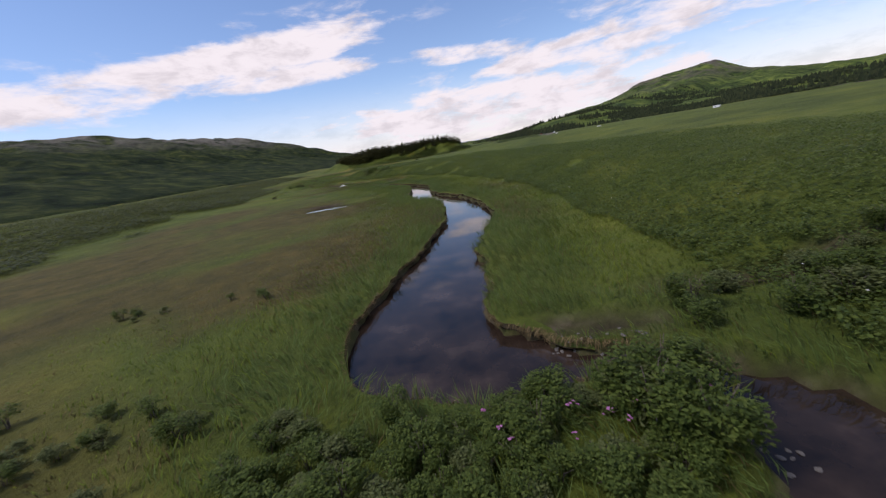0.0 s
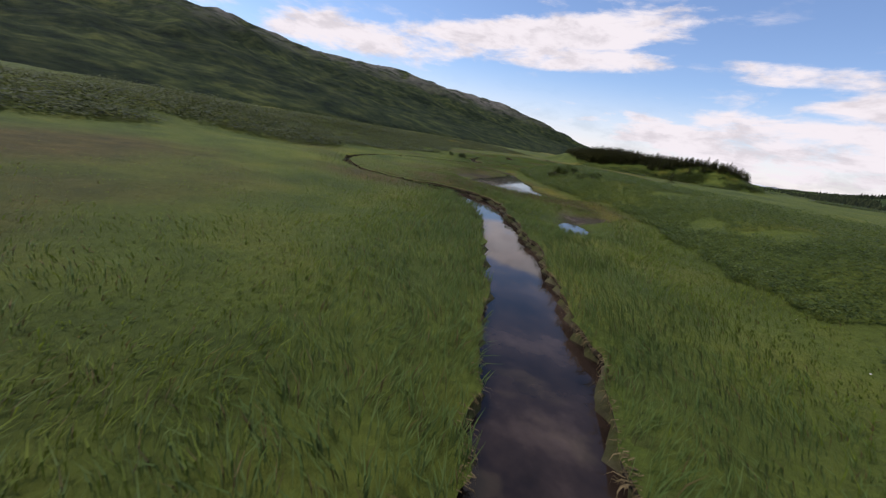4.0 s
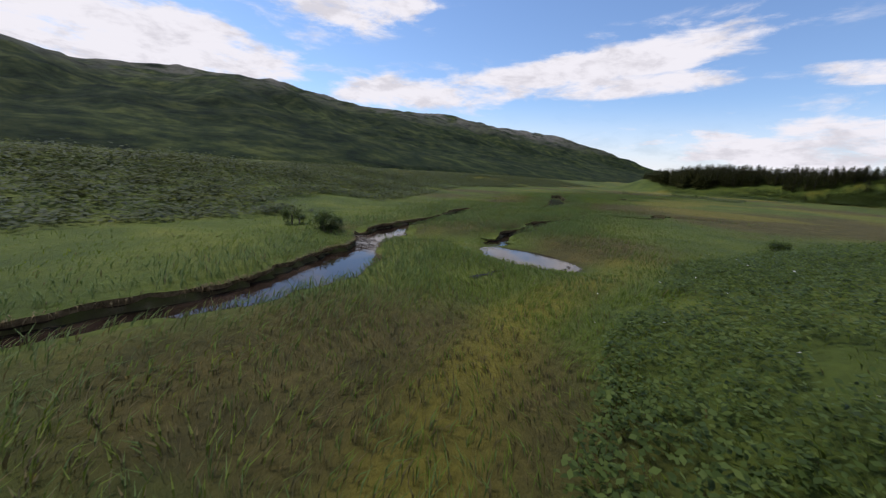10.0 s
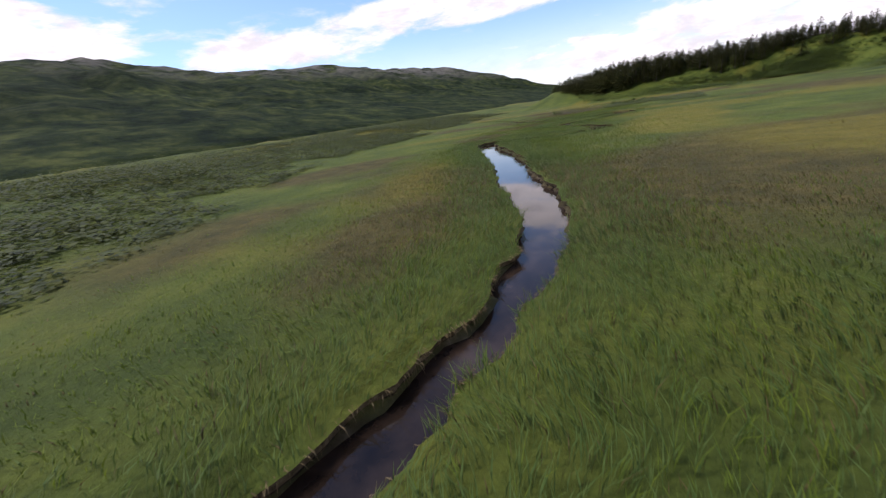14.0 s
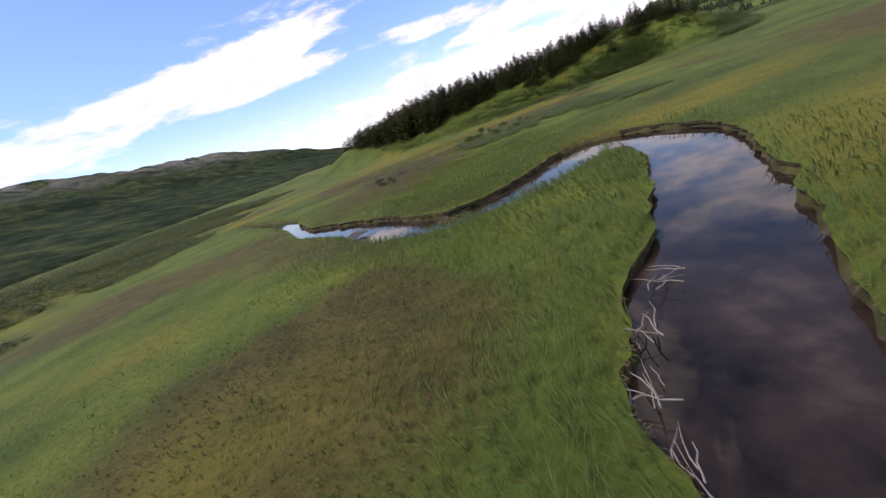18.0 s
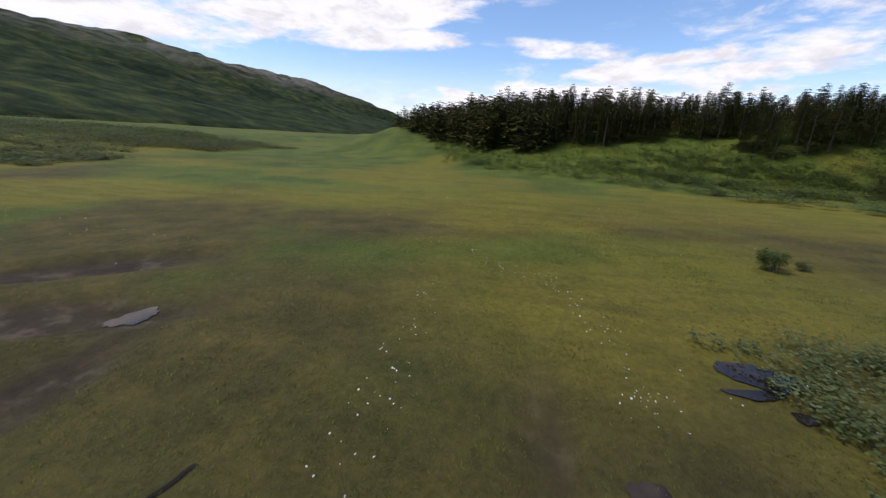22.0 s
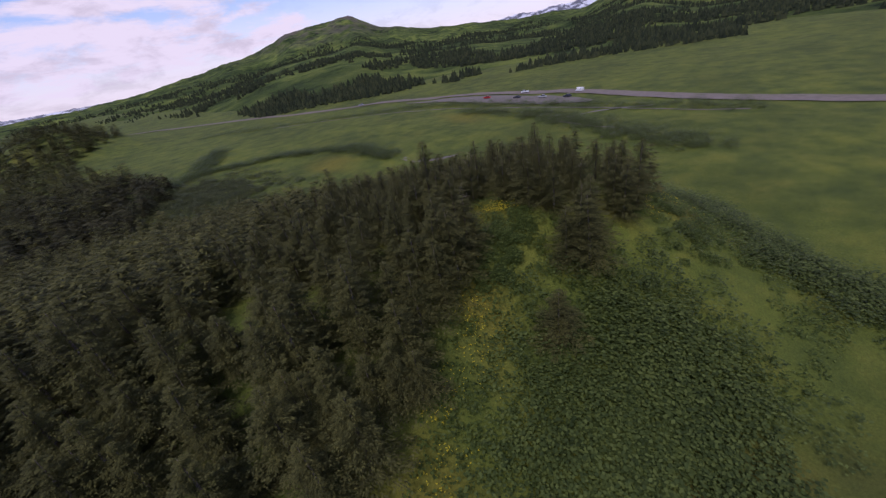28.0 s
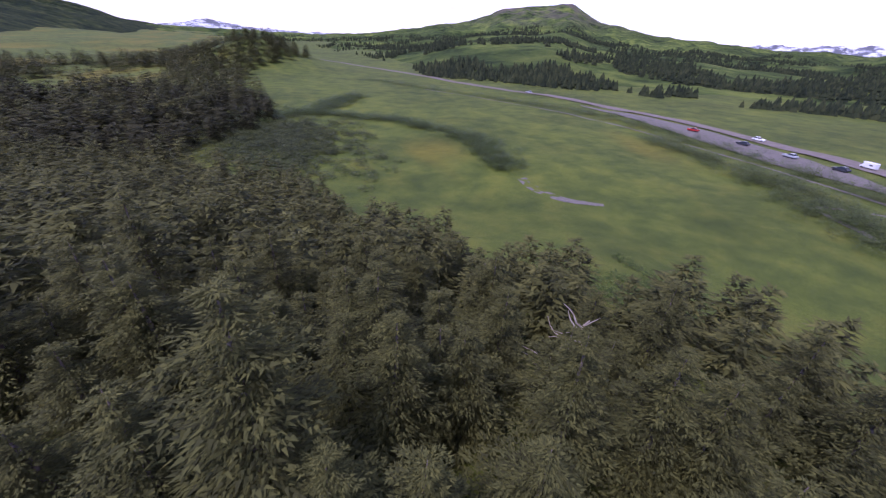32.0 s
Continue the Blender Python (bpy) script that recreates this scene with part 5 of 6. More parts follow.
def build_far_woods():
    """Spruce stands on the foothills beyond the road, and the wood at the valley's end."""
    rng = np.random.default_rng(9)
    mods = [cone_tree(rng) for _ in range(5)]
    n = 90000
    az, r = rng.uniform(2, 112, n), 300 + 1500 * rng.random(n) ** 1.5
    u = (r - far_foot(az)) / (range_crest(az) - far_foot(az))
    x, y = -40 + r * np.sin(np.radians(az)), 375 + r * np.cos(np.radians(az))
    ok = (u > 0.012) & (u < 0.5) & (fbm(x * 0.014, y * 0.014, 4, 101) > 0.53 - 0.06 * step(u, 0.12, 0.4))
    az, u = az[ok][:13500], u[ok][:13500]
    P = range_place(u, az)
    far_count = len(P)
    # the wood north of the knoll
    x, y = rng.uniform(-170, 0, 4200), rng.uniform(486, 610, 4200)
    ok = in_polygon(x, y, [(-12, 512), (-4, 540), (-14, 575), (-60, 604), (-120, 596), (-160, 530), (-112, 498), (-70, 500), (-30, 488)])
    x, y = x[ok][:1250], y[ok][:1250]
    P = np.concatenate([P, np.stack([x, y, ground_z(x, y)], 1)])
    chunks = []
    near = [spruce_crown(6.0, 2.2, 7, 330 + i, False) for i in range(5)]
    for p in P:
        V, F = mods[rng.integers(0, 5)] if len(chunks) < far_count else near[rng.integers(0, 5)]
        h = rng.uniform(4.5, 8.5) if len(chunks) < far_count else rng.uniform(4.8, 7.6)
        w = h * 1.5
        if len(chunks) >= far_count:
            w = h = h / 6
        chunks.append((V * (w, w, h) + p - (0, 0, 0.4), F))
    V, F = merge(chunks[far_count:])
    tagged(new("north_wood", mesh_np("north_wood", V, F, M_WOOD, False)), "dark spruce wood north of the knoll", "trees", kind="stuff")
    V, F = merge(chunks[:far_count])
    tagged(new("far_woods", mesh_np("far_woods", V, F, M_FAR, False)), "dark spruce stands on the foothills", "trees", kind="stuff")


build_grass()
build_herbs()
build_thickets()
build_forest()
build_far_woods()


# ---- shrubs beside the creek ----
def willow_shrub(tall, wide, count, seed, label, mat):
    rng = np.random.default_rng(seed)
    root = new("willow_shrub")
    for i in range(5):
        a, r = rng.uniform(0, 6.28), wide * rng.uniform(0.3, 0.75)
        c, s = math.cos(a), math.sin(a)
        V, F = tube([(0.04 * c, 0.04 * s, -0.1), (0.35 * r * c, 0.35 * r * s, tall * 0.45), (r * c, r * s, tall * rng.uniform(0.75, 0.95))], [0.022, 0.015, 0.005], 5)
        part("stem", mesh_np("stem", V, F, M_BARK), root)
    lobes = rng.uniform(-1, 1, (9, 3)) * (0.65 * wide, 0.65 * wide, 0.32 * tall) + (0, 0, 0.55 * tall)
    k = rng.integers(0, 9, count)
    d = rng.normal(0, 1, (count, 3))
    d /= np.linalg.norm(d, axis=1)[:, None]
    P = lobes[k] + d * (rng.random((count, 1)) ** 0.4) * (0.42 * wide, 0.42 * wide, 0.32 * tall)
    P[:, 2] = np.maximum(P[:, 2], 0.04)
    V, F = leaves(P, rng.uniform(0.08, 0.15, count), 0.4, 0.45, 0.3)
    part("foliage", mesh_np("foliage", V, F, mat, False), root)
    return tagged(root, label, "shrub", "shrubs beside the creek")


def build_shrubs():
    rng = np.random.default_rng(17)
    models = [willow_shrub(0.95, 0.8, 1300, 1, "rounded green willow shrub beside the creek", M_HERB), willow_shrub(0.8, 0.7, 1100, 2, "grey-green leafy willow shrub on the bank", M_DWARF), willow_shrub(1.15, 0.75, 1300, 3, "upright leafy green shrub beside dark water", M_HERB)]
    spots = []
    for x0, x1, y0, y1, n, s0, s1 in ((-5.0, 3.8, 3.6, 7.0, 85, 0.45, 0.8), (-17, -6.5, 3.5, 9, 42, 0.4, 0.75), (3.0, 4.6, 5.4, 7.0, 12, 0.8, 1.15), (6, 15, 8.8, 11, 20, 0.6, 1.0), (-61.5, -57.6, 148.0, 150.6, 12, 0.7, 1.1), (-40.5, -36.5, 164, 168, 2, 0.7, 0.9), (-92, -89, 301, 304, 3, 0.8, 1.1),
                                      (-18, -9, 16.2, 17.6, 8, 0.3, 0.5), (-26.5, -22.5, 124, 130, 16, 0.9, 1.3), (-30, -27, 132, 137, 9, 0.7, 1.1), (-21, -17, 118, 122, 6, 0.7, 1.0), (-78, -64, 312, 326, 12, 0.7, 1.2), (-73, -66, 322, 340, 7, 0.6, 1.0)):
        for _ in range(n):
            spots.append((rng.uniform(x0, x1), rng.uniform(y0, y1), rng.uniform(s0, s1)))
    first = [True] * 3
    for x, y, sc in spots:
        s = float(shore(np.array([x]), np.array([y]))[0])
        if s < 0.25:
            continue
        z = float(ground_z(np.array([x]), np.array([y]))[0])
        k = int(rng.integers(0, 3))
        m = pose(x, y, z, 0, 0, rng.uniform(0, 360)) @ Matrix.Diagonal((sc, sc, sc * rng.uniform(0.8, 1.1), 1))
        if first[k]:
            models[k].matrix_basis, first[k] = m, False
        else:
            copy_thing(models[k], Matrix()).matrix_basis = m


# ---- fringe of straw under the banks, floating leaves, flowers ----
def build_fringe():
    c = COURSES[0]
    line = c[(c[:, 1] > 8) & (c[:, 1] < 300)]
    k = RNG.integers(0, len(line), 340000)
    a = RNG.uniform(0, 6.28, len(k))
    r = line[k, 2] + RNG.uniform(-0.9, 1.1, len(k))
    x, y = line[k, 0] + r * np.cos(a), line[k, 1] + r * np.sin(a)
    s = shore(x, y)
    ok = (s > -0.10) & (s < 0.12) & (fbm(x * 0.10, y * 0.10, 3, 111) + 0.25 * (fbm(x * 0.9, y * 0.9, 2, 112) - 0.5) > 0.40)
    x, y, s = x[ok], y[ok], s[ok]
    e = 0.25
    gx, gy = (shore(x + e, y) - shore(x - e, y)) / (2 * e), (shore(x, y + e) - shore(x, y - e)) / (2 * e)
    n = np.hypot(gx, gy) + 1e-6
    gx, gy = gx / n, gy / n
    z = np.where(pond_distance(x, y) < 2.2, 0.14, 0.36) + RNG.uniform(0, 0.08, len(x))
    L = RNG.uniform(0.08, 0.20, len(x)) + 0.18 * fbm(x * 1.4, y * 1.4, 2, 113)
    w = RNG.uniform(0.006, 0.012, len(x))
    base = np.stack([x + gx * 0.06, y + gy * 0.06, z], 1)
    side = np.stack([-gy * w, gx * w, np.zeros(len(x))], 1)
    tip = base + np.stack([-gx * L * 0.35 + RNG.normal(0, 0.08, len(x)), -gy * L * 0.35 + RNG.normal(0, 0.08, len(x)), -L * 0.95], 1)
    tip[:, 2] = np.maximum(tip[:, 2], 0.02)
    mid = base * 0.55 + tip * 0.45 + np.stack([-gx * 0.05, -gy * 0.05, np.full(len(x), 0.06)], 1)
    V = np.stack([base - side, base + side, mid - side, mid + side, tip], 1).reshape(-1, 3)
    f = np.arange(len(x))[:, None, None] * 5
    F = (f + np.array([[0, 1, 3], [0, 3, 2], [2, 3, 4]])[None]).reshape(-1, 3)
    tagged(new("bank_straw", mesh_np("bank_straw", V, F, M_TAN, False)), "pale dry straw hanging over the creek banks", "grass", kind="stuff")


def dots(name, label, mat, x, y, lift, size, per=1, category="flowers"):
    z = np.maximum(ground_z(x, y), 0.0)
    P = np.stack([x, y, z + lift], 1)
    P = np.repeat(P, per, axis=0) + RNG.normal(0, 0.03 if per > 1 else 0.0, (len(P) * per, 3))
    V, F = leaves(P, size * RNG.uniform(0.6, 1.3, len(P)), 0.3, 0.8, 0.7)
    tagged(new(name, mesh_np(name, V, F, mat, False)), label, category, kind="stuff")


def build_flowers():
    # pondweed on the open pool
    n = 13000
    x, y = RNG.normal(-25.6, 2.7, n), RNG.normal(108.9, 2.2, n)
    ok = (shore(x, y) < -0.2) & (fbm(x * 0.9, y * 0.9, 3, 121) > 0.36)
    x, y = x[ok], y[ok]
    V, F = leaves(np.stack([x, y, np.full(len(x), 0.012)], 1), RNG.uniform(0.04, 0.10, len(x)), 0.0, 0.6, 1.0)
    V[:, 2] = 0.012
    tagged(new("pondweed", mesh_np("pondweed", V, F, M_POND, False)), "brown floating pondweed leaves on dark water", "plants", kind="stuff")
    # cotton grass and pale tufts on the bog below the knoll
    n = 2600
    x, y = RNG.uniform(-118, -38, n), RNG.uniform(318, 392, n)
    ok = (fbm(x * 0.08, y * 0.16, 3, 123) > 0.56) & (knoll(x, y) < 0.5)
    x, y = x[ok], y[ok]
    for row, k in (([(-88.4, 335.5), (-86.2, 335), (-84.4, 332.2), (-82.5, 331.4), (-81.1, 328.2), (-80.7, 325), (-80.8, 323.5)], 150), ([(-86.8, 330), (-86.6, 325), (-86.4, 320.5)], 60), ([(-110, 352), (-92, 371), (-72, 366)], 120)):
        p, t = np.array(row), RNG.uniform(0, len(row) - 1, k)
        x = np.concatenate([x, np.interp(t, np.arange(len(p)), p[:, 0]) + RNG.normal(0, 0.35, k)])
        y = np.concatenate([y, np.interp(t, np.arange(len(p)), p[:, 1]) + RNG.normal(0, 0.35, k)])
    dots("cotton_grass", "white cotton grass tufts on the bog", M_WHITE, x, y, 0.24, 0.055)
    x, y, off = beside_valley(900, 8.0, 0.3)
    ok = (x > terrace_edge(y)) & (y < 165)
    dots("white_flowers", "small white flower heads among the herbs", M_WHITE, x[ok], y[ok], 0.52, 0.07)
    k = RNG.integers(0, len(PATH_STRIP) - 1, 1800)
    t = RNG.random(1800)
    p = PATH_STRIP[k] * (1 - t)[:, None] + PATH_STRIP[k + 1] * t[:, None]
    x, y = p[:, 0] + RNG.normal(0, 1.4, 1800), p[:, 1] + RNG.normal(0, 1.4, 1800)
    for fx, fy, spread, k in ((-6.7, 396.0, 0.9, 240), (-11.3, 395.6, 0.6, 90), (-13.8, 394.0, 0.6, 80), (-7.6, 386.4, 0.8, 110), (5.8, 384.2, 1.0, 130)):
        x, y = np.concatenate([x, RNG.normal(fx, spread, k)]), np.concatenate([y, RNG.normal(fy, spread, k)])
    ok = ~in_forest(x, y) & (fbm(x * 0.3, y * 0.3, 2, 125) > 0.40)
    dots("yellow_flowers", "yellow-green flowering herbs along the crest path", M_YELLOW, x[ok], y[ok], 0.40, 0.09, 4)
    x, y = np.concatenate([RNG.normal(2.2, 1.2, 13), RNG.uniform(-33, -21, 60)]), np.concatenate([RNG.normal(5.7, 0.5, 13), RNG.uniform(118, 142, 60)])
    ok = (x > terrace_edge(y) + 1.0) | (y < 20)
    x, y = x[ok], y[ok]
    dots("fireweed", "pink fireweed spikes among green herbs", M_PINK, x, y, 0.75, 0.07, 3)


# ---- stones, drift wood, beaver dam ----
def stone(seed, label):
    rng = np.random.default_rng(seed)
    bm = bmesh.new()
    bmesh.ops.create_icosphere(bm, subdivisions=2, radius=0.5)
    off = Vector((seed * 3.1, 0, 0))
    for v in bm.verts:
        v.co *= 1 + 0.35 * noise.noise(v.co * 2.2 + off)
        v.co.z *= 0.5
        v.co.x *= 1.2
    me = bpy.data.meshes.new("stone")
    bm.to_mesh(me)
    bm.free()
    me.materials.append(M_STONE)
    return tagged(new("stone", me), label, "stone", "stones at the creek")


def build_stones():
    rng = np.random.default_rng(23)
    models = [stone(i + 1, "grey-brown flat creek stone at the water's edge") for i in range(4)]
    spots = [(rng.uniform(2.0, 4.6), rng.uniform(9.0, 9.9), rng.uniform(0.05, 0.15)) for _ in range(30)] + [(rng.uniform(4.7, 5.4), rng.uniform(4.9, 5.5), rng.uniform(0.06, 0.13)) for _ in range(9)]
    spots += [(rng.uniform(-45.4, -44.4), rng.uniform(154.6, 156.2), rng.uniform(0.08, 0.18)) for _ in range(9)] + [(-34.2, 128.6, 0.4), (-33.6, 128.0, 0.3)]
    for i, (x, y, s) in enumerate(spots):
        z = max(float(ground_z(np.array([x]), np.array([y]))[0]), 0.0)
        ob = models[i] if i < 4 else copy_thing(models[i % 4], Matrix())
        ob.matrix_basis = pose(x, y, z + 0.06 * s, 0, 0, rng.uniform(0, 360)) @ Matrix.Diagonal((s, s * 0.8, s, 1))


def stick_mesh(rng, length, r):
    n = 5
    t = np.linspace(-0.5, 0.5, n) * length
    w = np.cumsum(rng.normal(0, 0.05 * length, (n, 2)), axis=0)
    return mesh_np("stick", *tube(np.column_stack([t, w[:, 0], w[:, 1] * 0.5]), np.linspace(r, r * 0.45, n), 5), M_DEAD)


def stick_pile(name, label, x, y, z, along, across, count, seed, turn):
    """A heap of bleached sticks, mostly laid one way."""
    rng = np.random.default_rng(seed)
    root = new(name)
    meshes = [stick_mesh(rng, rng.uniform(0.5, 1.3), rng.uniform(0.010, 0.022)) for _ in range(12)]
    for i in range(count):
        ob = part("stick", meshes[i % 12], root)
        u, v = rng.normal(0, along * 0.42), rng.normal(0, across * 0.42)
        h = 0.05 + 0.42 * math.exp(-(u / along) ** 2 * 2 - (v / across) ** 2 * 2) * rng.random()
        ob.matrix_basis = pose(u, v, h, rng.uniform(-14, 14), rng.uniform(-16, 16), rng.normal(0, 45))
    root.matrix_basis = pose(x, y, z, 0, 0, turn)
    return tagged(root, label, "stick pile")


def snag(name, label, x, y, tall, seed, lean):
    """A dead tree: bleached trunk and bare crooked limbs."""
    rng = np.random.default_rng(seed)
    root = new(name)
    V, F = tube([(0, 0, -0.2), (0.1, 0.05, tall * 0.35), (0.05, 0.2, tall * 0.7), (0.25, 0.1, tall)], [0.17, 0.13, 0.09, 0.03], 7)
    part("trunk", mesh_np("trunk", V, F, M_DEAD), root)
    for i in range(22):
        f = rng.uniform(0.25, 0.97)
        a, l = rng.uniform(0, 6.28), rng.uniform(0.7, 1.9) * (1.15 - 0.5 * f)
        c, s = math.cos(a), math.sin(a)
        p = [(0.08, 0.08, f * tall)]
        for q in range(1, 5):
            b = a + rng.normal(0, 0.35)
            p.append((p[-1][0] + l / 4 * math.cos(b), p[-1][1] + l / 4 * math.sin(b), p[-1][2] + rng.uniform(-0.12, 0.22)))
        part("limb", mesh_np("limb", *tube(p, [0.045, 0.036, 0.026, 0.018, 0.006], 5), M_DEAD), root)
    root.matrix_basis = pose(x, y, float(ground_z(np.array([x]), np.array([y]))[0]), lean, lean * 0.6, rng.uniform(0, 360))
    return tagged(root, label, "dead tree")


# ---- the road and what stands on it ----
M_TYRE = plain("tyre_rubber", [(0.3, (0.012, 0.012, 0.012)), (0.7, (0.03, 0.03, 0.03))], 20, 0.9, 0.2)
M_RIM = plain("wheel_metal", [(0.3, (0.35, 0.35, 0.36)), (0.7, (0.5, 0.5, 0.5))], 8, 0.35, 0.0, metal=0.8)
M_GLASS = plain("dark_car_glass", [(0.3, (0.010, 0.012, 0.014)), (0.7, (0.022, 0.025, 0.028))], 3, 0.05, 0.0)
M_LAMP = plain("lamp_plastic", [(0.3, (0.45, 0.44, 0.42)), (0.7, (0.6, 0.6, 0.58))], 6, 0.2, 0.0)
PAINTS = {n: plain(n + "_car_paint", [(0.3, c), (0.7, tuple(v * 1.15 for v in c))], 1.2, 0.25, 0.0) for n, c in (("red", (0.42, 0.03, 0.025)), ("dark", (0.035, 0.038, 0.045)), ("silver", (0.36, 0.37, 0.38)), ("white", (0.72, 0.72, 0.70)))}


def hull(profile, width, inset=0.0):
    """A body pressed from a side profile (y, z), narrowed towards the top by inset."""
    bm = bmesh.new()
    top = max(p[1] for p in profile)
    low = min(p[1] for p in profile)
    rows = []
    for sgn in (-1, 1):
        rows.append([bm.verts.new((sgn * (width / 2 - inset * (z - low) / (top - low + 1e-6)), y, z)) for y, z in profile])
    n = len(profile)
    for i in range(n):
        j = (i + 1) % n
        bm.faces.new((rows[0][i], rows[0][j], rows[1][j], rows[1][i]))
    bm.faces.new(rows[0][::-1])
    bm.faces.new(rows[1])
    bmesh.ops.recalc_face_normals(bm, faces=bm.faces[:])
    bmesh.ops.bevel(bm, geom=bm.edges[:], offset=0.05, segments=2, affect="EDGES")
    return bm


def wheel(parent, x, y, r=0.33):
    V, F = tube([(x - 0.11, y, r), (x - 0.09, y, r), (x + 0.09, y, r), (x + 0.11, y, r)], [r * 0.86, r, r, r * 0.86], 18)
    w = part("wheel", mesh_np("wheel", V, F, M_TYRE), parent)
    V, F = tube([(x - 0.115, y, r), (x + 0.115, y, r)], [r * 0.6, r * 0.6], 14)
    part("rim", mesh_np("rim", V, F, M_RIM), w)


def car(colour, label):
    root = new("car")
    part("body", hull([(-2.1, 0.30), (2.1, 0.30), (2.15, 0.62), (1.95, 0.82), (0.95, 0.92), (-1.9, 0.95), (-2.15, 0.75)], 1.78), root, mat=PAINTS[colour])
    part("cabin_glass", hull([(-1.75, 0.90), (0.95, 0.90), (0.25, 1.38), (-1.25, 1.40)], 1.62, 0.16), root, mat=M_GLASS)
    part("roof", hull([(-1.30, 1.38), (0.22, 1.37), (0.05, 1.46), (-1.15, 1.47)], 1.36, 0.05), root, mat=PAINTS[colour])
    for x in (-0.80, 0.80):
        for y in (-1.3, 1.3):
            wheel(root, x, y)
        part("headlight", hull([(2.08, 0.60), (2.19, 0.60), (2.17, 0.74), (2.06, 0.74)], 0.3), root, mat=M_LAMP).matrix_basis = pose(x * 0.8, 0, 0)
    return tagged(root, label, "car", "vehicles on the highway")


def camper(label):
    root = new("camper_van")
    part("body", hull([(-3.2, 0.45), (2.2, 0.45), (2.2, 2.3), (2.75, 2.5), (2.7, 3.0), (-3.2, 3.0)], 2.3), root, mat=PAINTS["white"])
    part("cab", hull([(2.1, 0.45), (3.6, 0.45), (3.6, 1.05), (2.9, 1.25), (2.5, 1.95), (2.1, 1.95)], 2.0, 0.12), root, mat=PAINTS["white"])
    part("windscreen", hull([(2.93, 1.22), (2.98, 1.24), (2.60, 1.86), (2.55, 1.85)], 1.6, 0.05), root, mat=M_GLASS)
    for s in (-1, 1):
        part("side_window", hull([(-1.8, 1.5), (-0.4, 1.5), (-0.4, 2.1), (-1.8, 2.1)], 0.06), root, mat=M_GLASS).matrix_basis = pose(s * 1.14, 0, 0)
        for y in (-1.7, 2.6):
            wheel(root, s * 0.98, y, 0.38)
    return tagged(root, label, "camper van", "vehicles on the highway")


def road_z(x, y):
    return float(ground_z(np.array([x]), np.array([y]))[0]) + 0.24


def build_traffic():
    for colour, label, x, y, turn in (("red", "red car parked in the highway pull-out", 122.5, 484, 8), ("dark", "dark car parked in the highway pull-out", 121.5, 467, 2), ("silver", "silver car parked in the highway pull-out", 118.5, 453, -10), ("dark", "dark car parked on grey asphalt", 116, 441, -14),
                                      ("white", "white car on the highway", 134.5, 470, 188), ("silver", "silver car driving on the highway", 124.5, 583, 20)):
        c = car(colour, label)
        c.matrix_basis = pose(x, y, road_z(x, y), 0, 0, turn) @ Matrix.Scale(0.8, 4)
    for x, y, turn in ((126.5, 440, -14), (98.2, 335, 182), (108, 270, 197), (132, 190, 198)):
        camper("white camper van on the highway").matrix_basis = pose(x, y, road_z(x, y), 0, 0, turn) @ Matrix.Scale(0.5, 4)


def build_trails():
    for name, label, pts in (("trail_meadow", "pale gravel loop trail across the meadow", [(60, 408, .4), (69, 406, .5), (71, 414, .6), (79, 428, .7), (85, 426, .7), (93, 415, .6), (99, 400, .5)]), ("trail_bend", "bare gravel end of a meadow trail", [(37, 458, 1.0), (36, 452, 1.3), (38, 446, 1.1), (43, 442, .5)]),
                             ("trail_track", "narrow pale gravel track beside the highway", [(70, 600, .5), (96, 540, .6), (104, 500, .6), (102, 460, .6), (96, 425, .6), (92, 405, .5), (88, 380, .5)])):
        V, F = ribbon(spline(pts), lambda x, y: ground_z(x, y), 0.03)
        tagged(new(name, mesh_np(name, V, F, M_TRAIL)), label, "trail", kind="structure")


# ---- snow mountains at the valley's end ----
def snow_material():
    m, nt, b = material("snow_and_rock")
    c = color_ramp(nt, noise_tex(nt, 0.012, 8, 0.65, stretch=(1, 1, 2.5)), [(0.46, (0.10, 0.105, 0.12)), (0.56, (0.62, 0.64, 0.68))])
    nt.links.new(c, b.inputs["Base Color"])
    b.inputs["Roughness"].default_value = 0.8
    return m


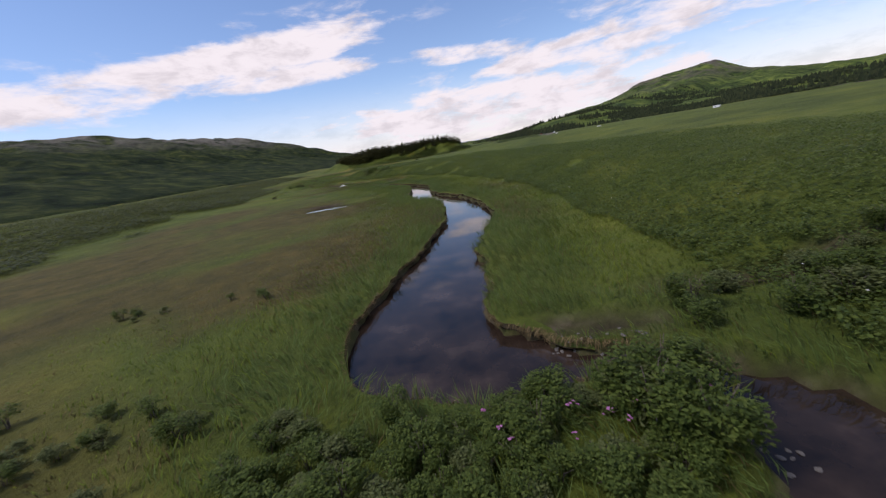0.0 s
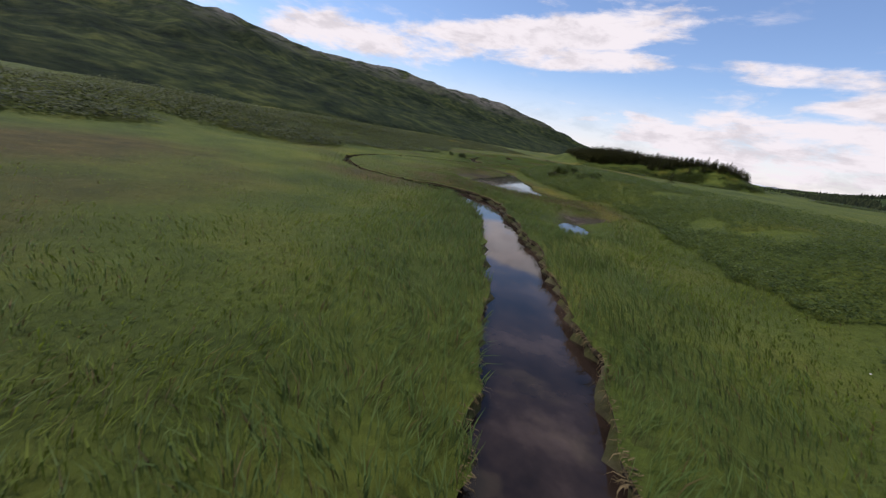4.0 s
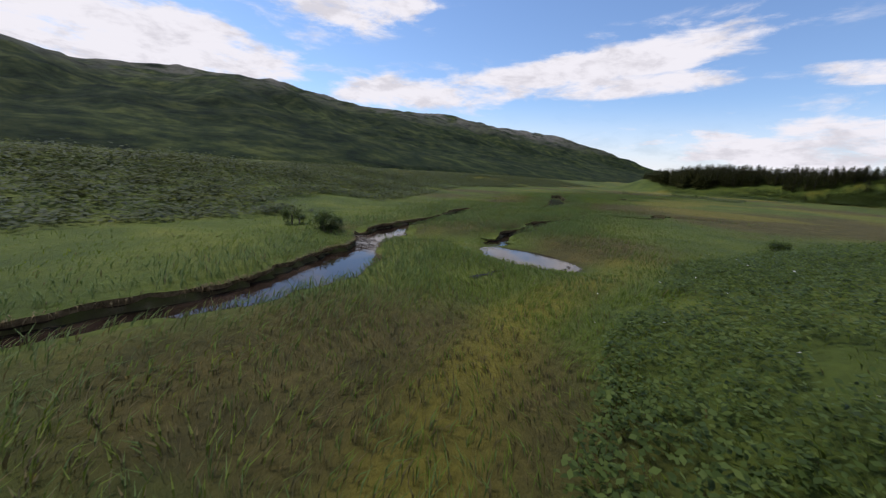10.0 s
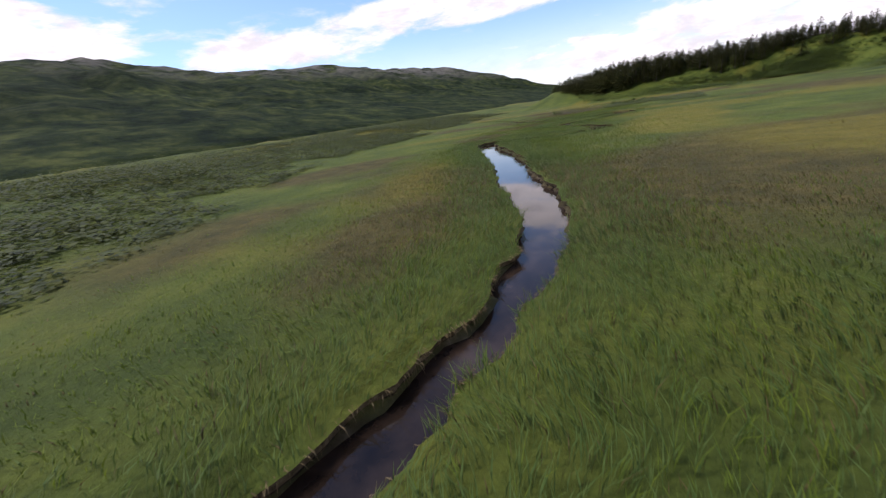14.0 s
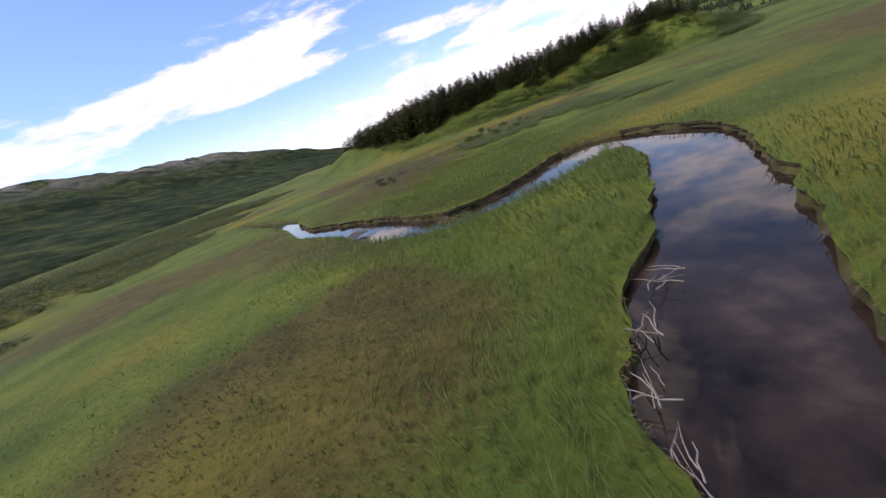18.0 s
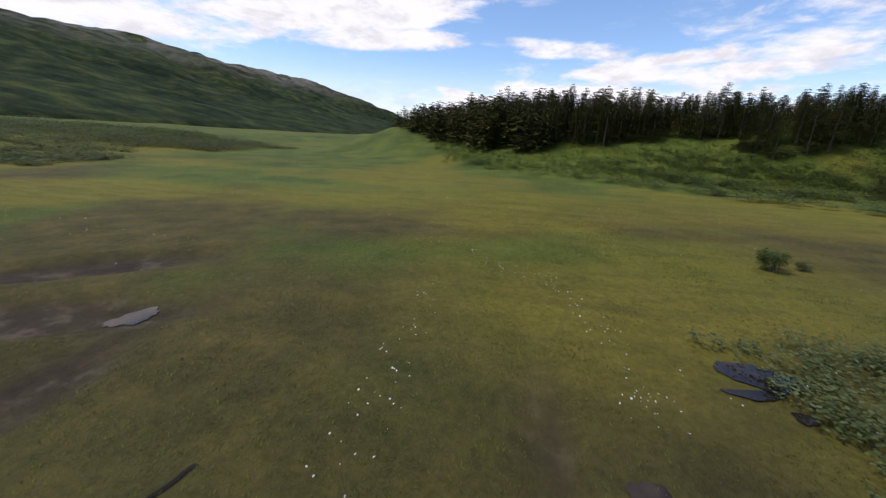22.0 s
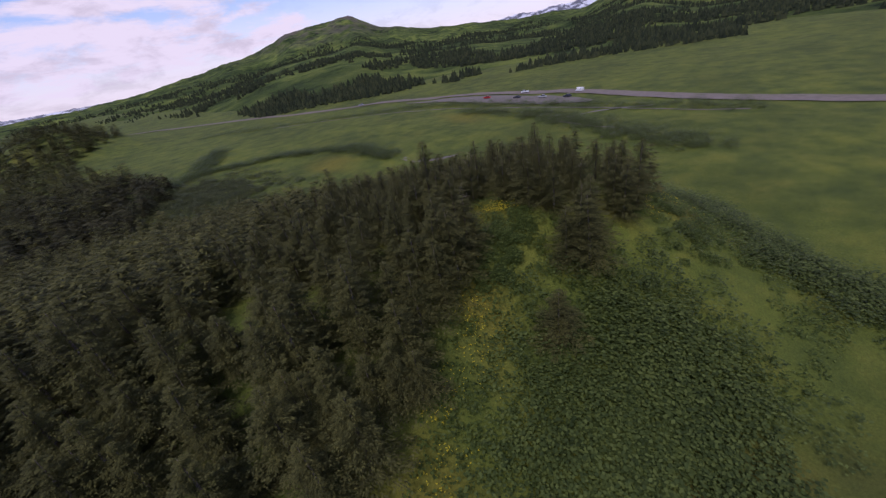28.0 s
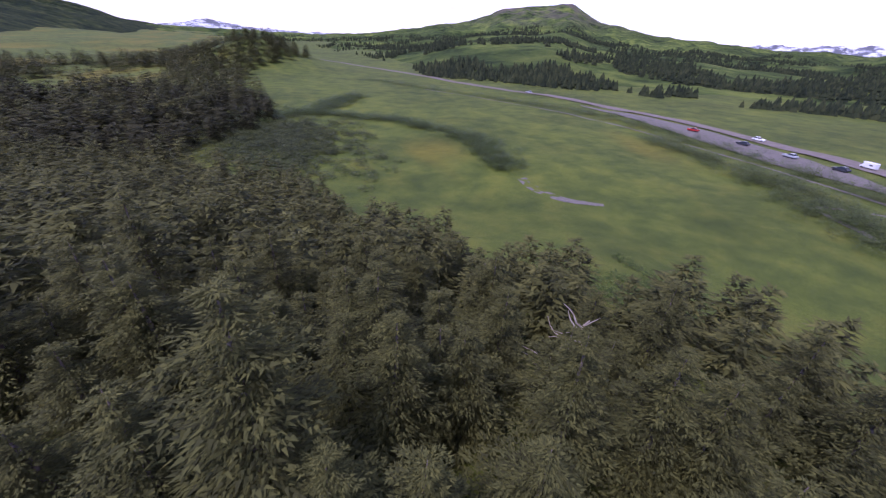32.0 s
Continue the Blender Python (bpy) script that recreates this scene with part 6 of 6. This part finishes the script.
M_SNOW = snow_material()
SNOW = [("snow_mountain", -16, 15, 4350, [(-16, 0.1), (-10, 0.2), (-7.5, 0.5), (-5, 1.1), (-3, 0.8), (0, 0.4), (4, 0.3), (8, 0.3), (12, 0.2), (15, 0.1)]), ("snow_mountain", 57, 71, 3700, [(57, 0.9), (59, 1.3), (61, 1.5), (63, 1.3), (65, 1.6), (67, 1.5), (69, 1.8), (71, 1.2)]), ("snow_mountain", 81, 96, 3800, [(80, 0.7), (83, 1.0), (85, 1.4), (87, 1.3), (90, 1.4), (93, 1.1), (96, 0.8)])]
for name, a0, a1, dist, line in SNOW:
    def snow_place(u, v):
        el = np.interp(v, [p[0] for p in line], [p[1] for p in line])
        r = dist - 500 + 500 * u
        top = (dist * np.tan(np.radians(el)) + 20) * (1 + 0.10 * (fbm(v * 2.6, v * 0, 4, 131) - 0.5))
        prof = np.where(u < 1, u, 1 - (u - 1) * 2)
        z = top * prof + (fbm(v * 2.0, u * 4, 4, 133) - 0.5) * 60 * np.minimum(u, 1) * (1 - step(u, 0.85, 1.0))
        return np.stack([-40 + r * np.sin(np.radians(v)), 375 + r * np.cos(np.radians(v)), z], 1)
    P, F = sheet_grid(snow_place, np.linspace(0, 1.3, 26), np.linspace(a0, a1, 110))
    tagged(new(name, mesh_np(name, P, F, M_SNOW)), "far rocky mountain with snowfields", "mountain", kind="structure")

build_trails()
build_fringe()
build_flowers()
stick_pile("beaver_sticks", "heap of bleached beaver-cut sticks on the bank", -89.6, 276.6, 0.12, 1.3, 0.7, 70, 3, 20)
stick_pile("beaver_dam", "low beaver dam of grey sticks across the creek", -56.1, 150.2, 0.02, 1.2, 0.4, 46, 4, 30)
for i, (x, y) in enumerate(((-77.5, 258.2), (-79.0, 256.4), (-79.9, 255.0), (-80.2, 253.4))):
    stick_pile("drift_wood", "bleached drift sticks at the water's edge", x, y, 0.05, 0.7, 0.35, 7, 30 + i, 60)
snag("dead_tree", "bleached dead tree with bare crooked limbs among spruces", 2.4, 407.6, 5.2, 5, 14)
snag("dead_tree", "bleached broken dead tree among dark spruces", -11.2, 398.9, 2.6, 6, 30)
snag("dead_tree", "grey dead treetop beside the clearing", -7.6, 401.2, 3.4, 8, 8)
build_traffic()
build_stones()
build_shrubs()
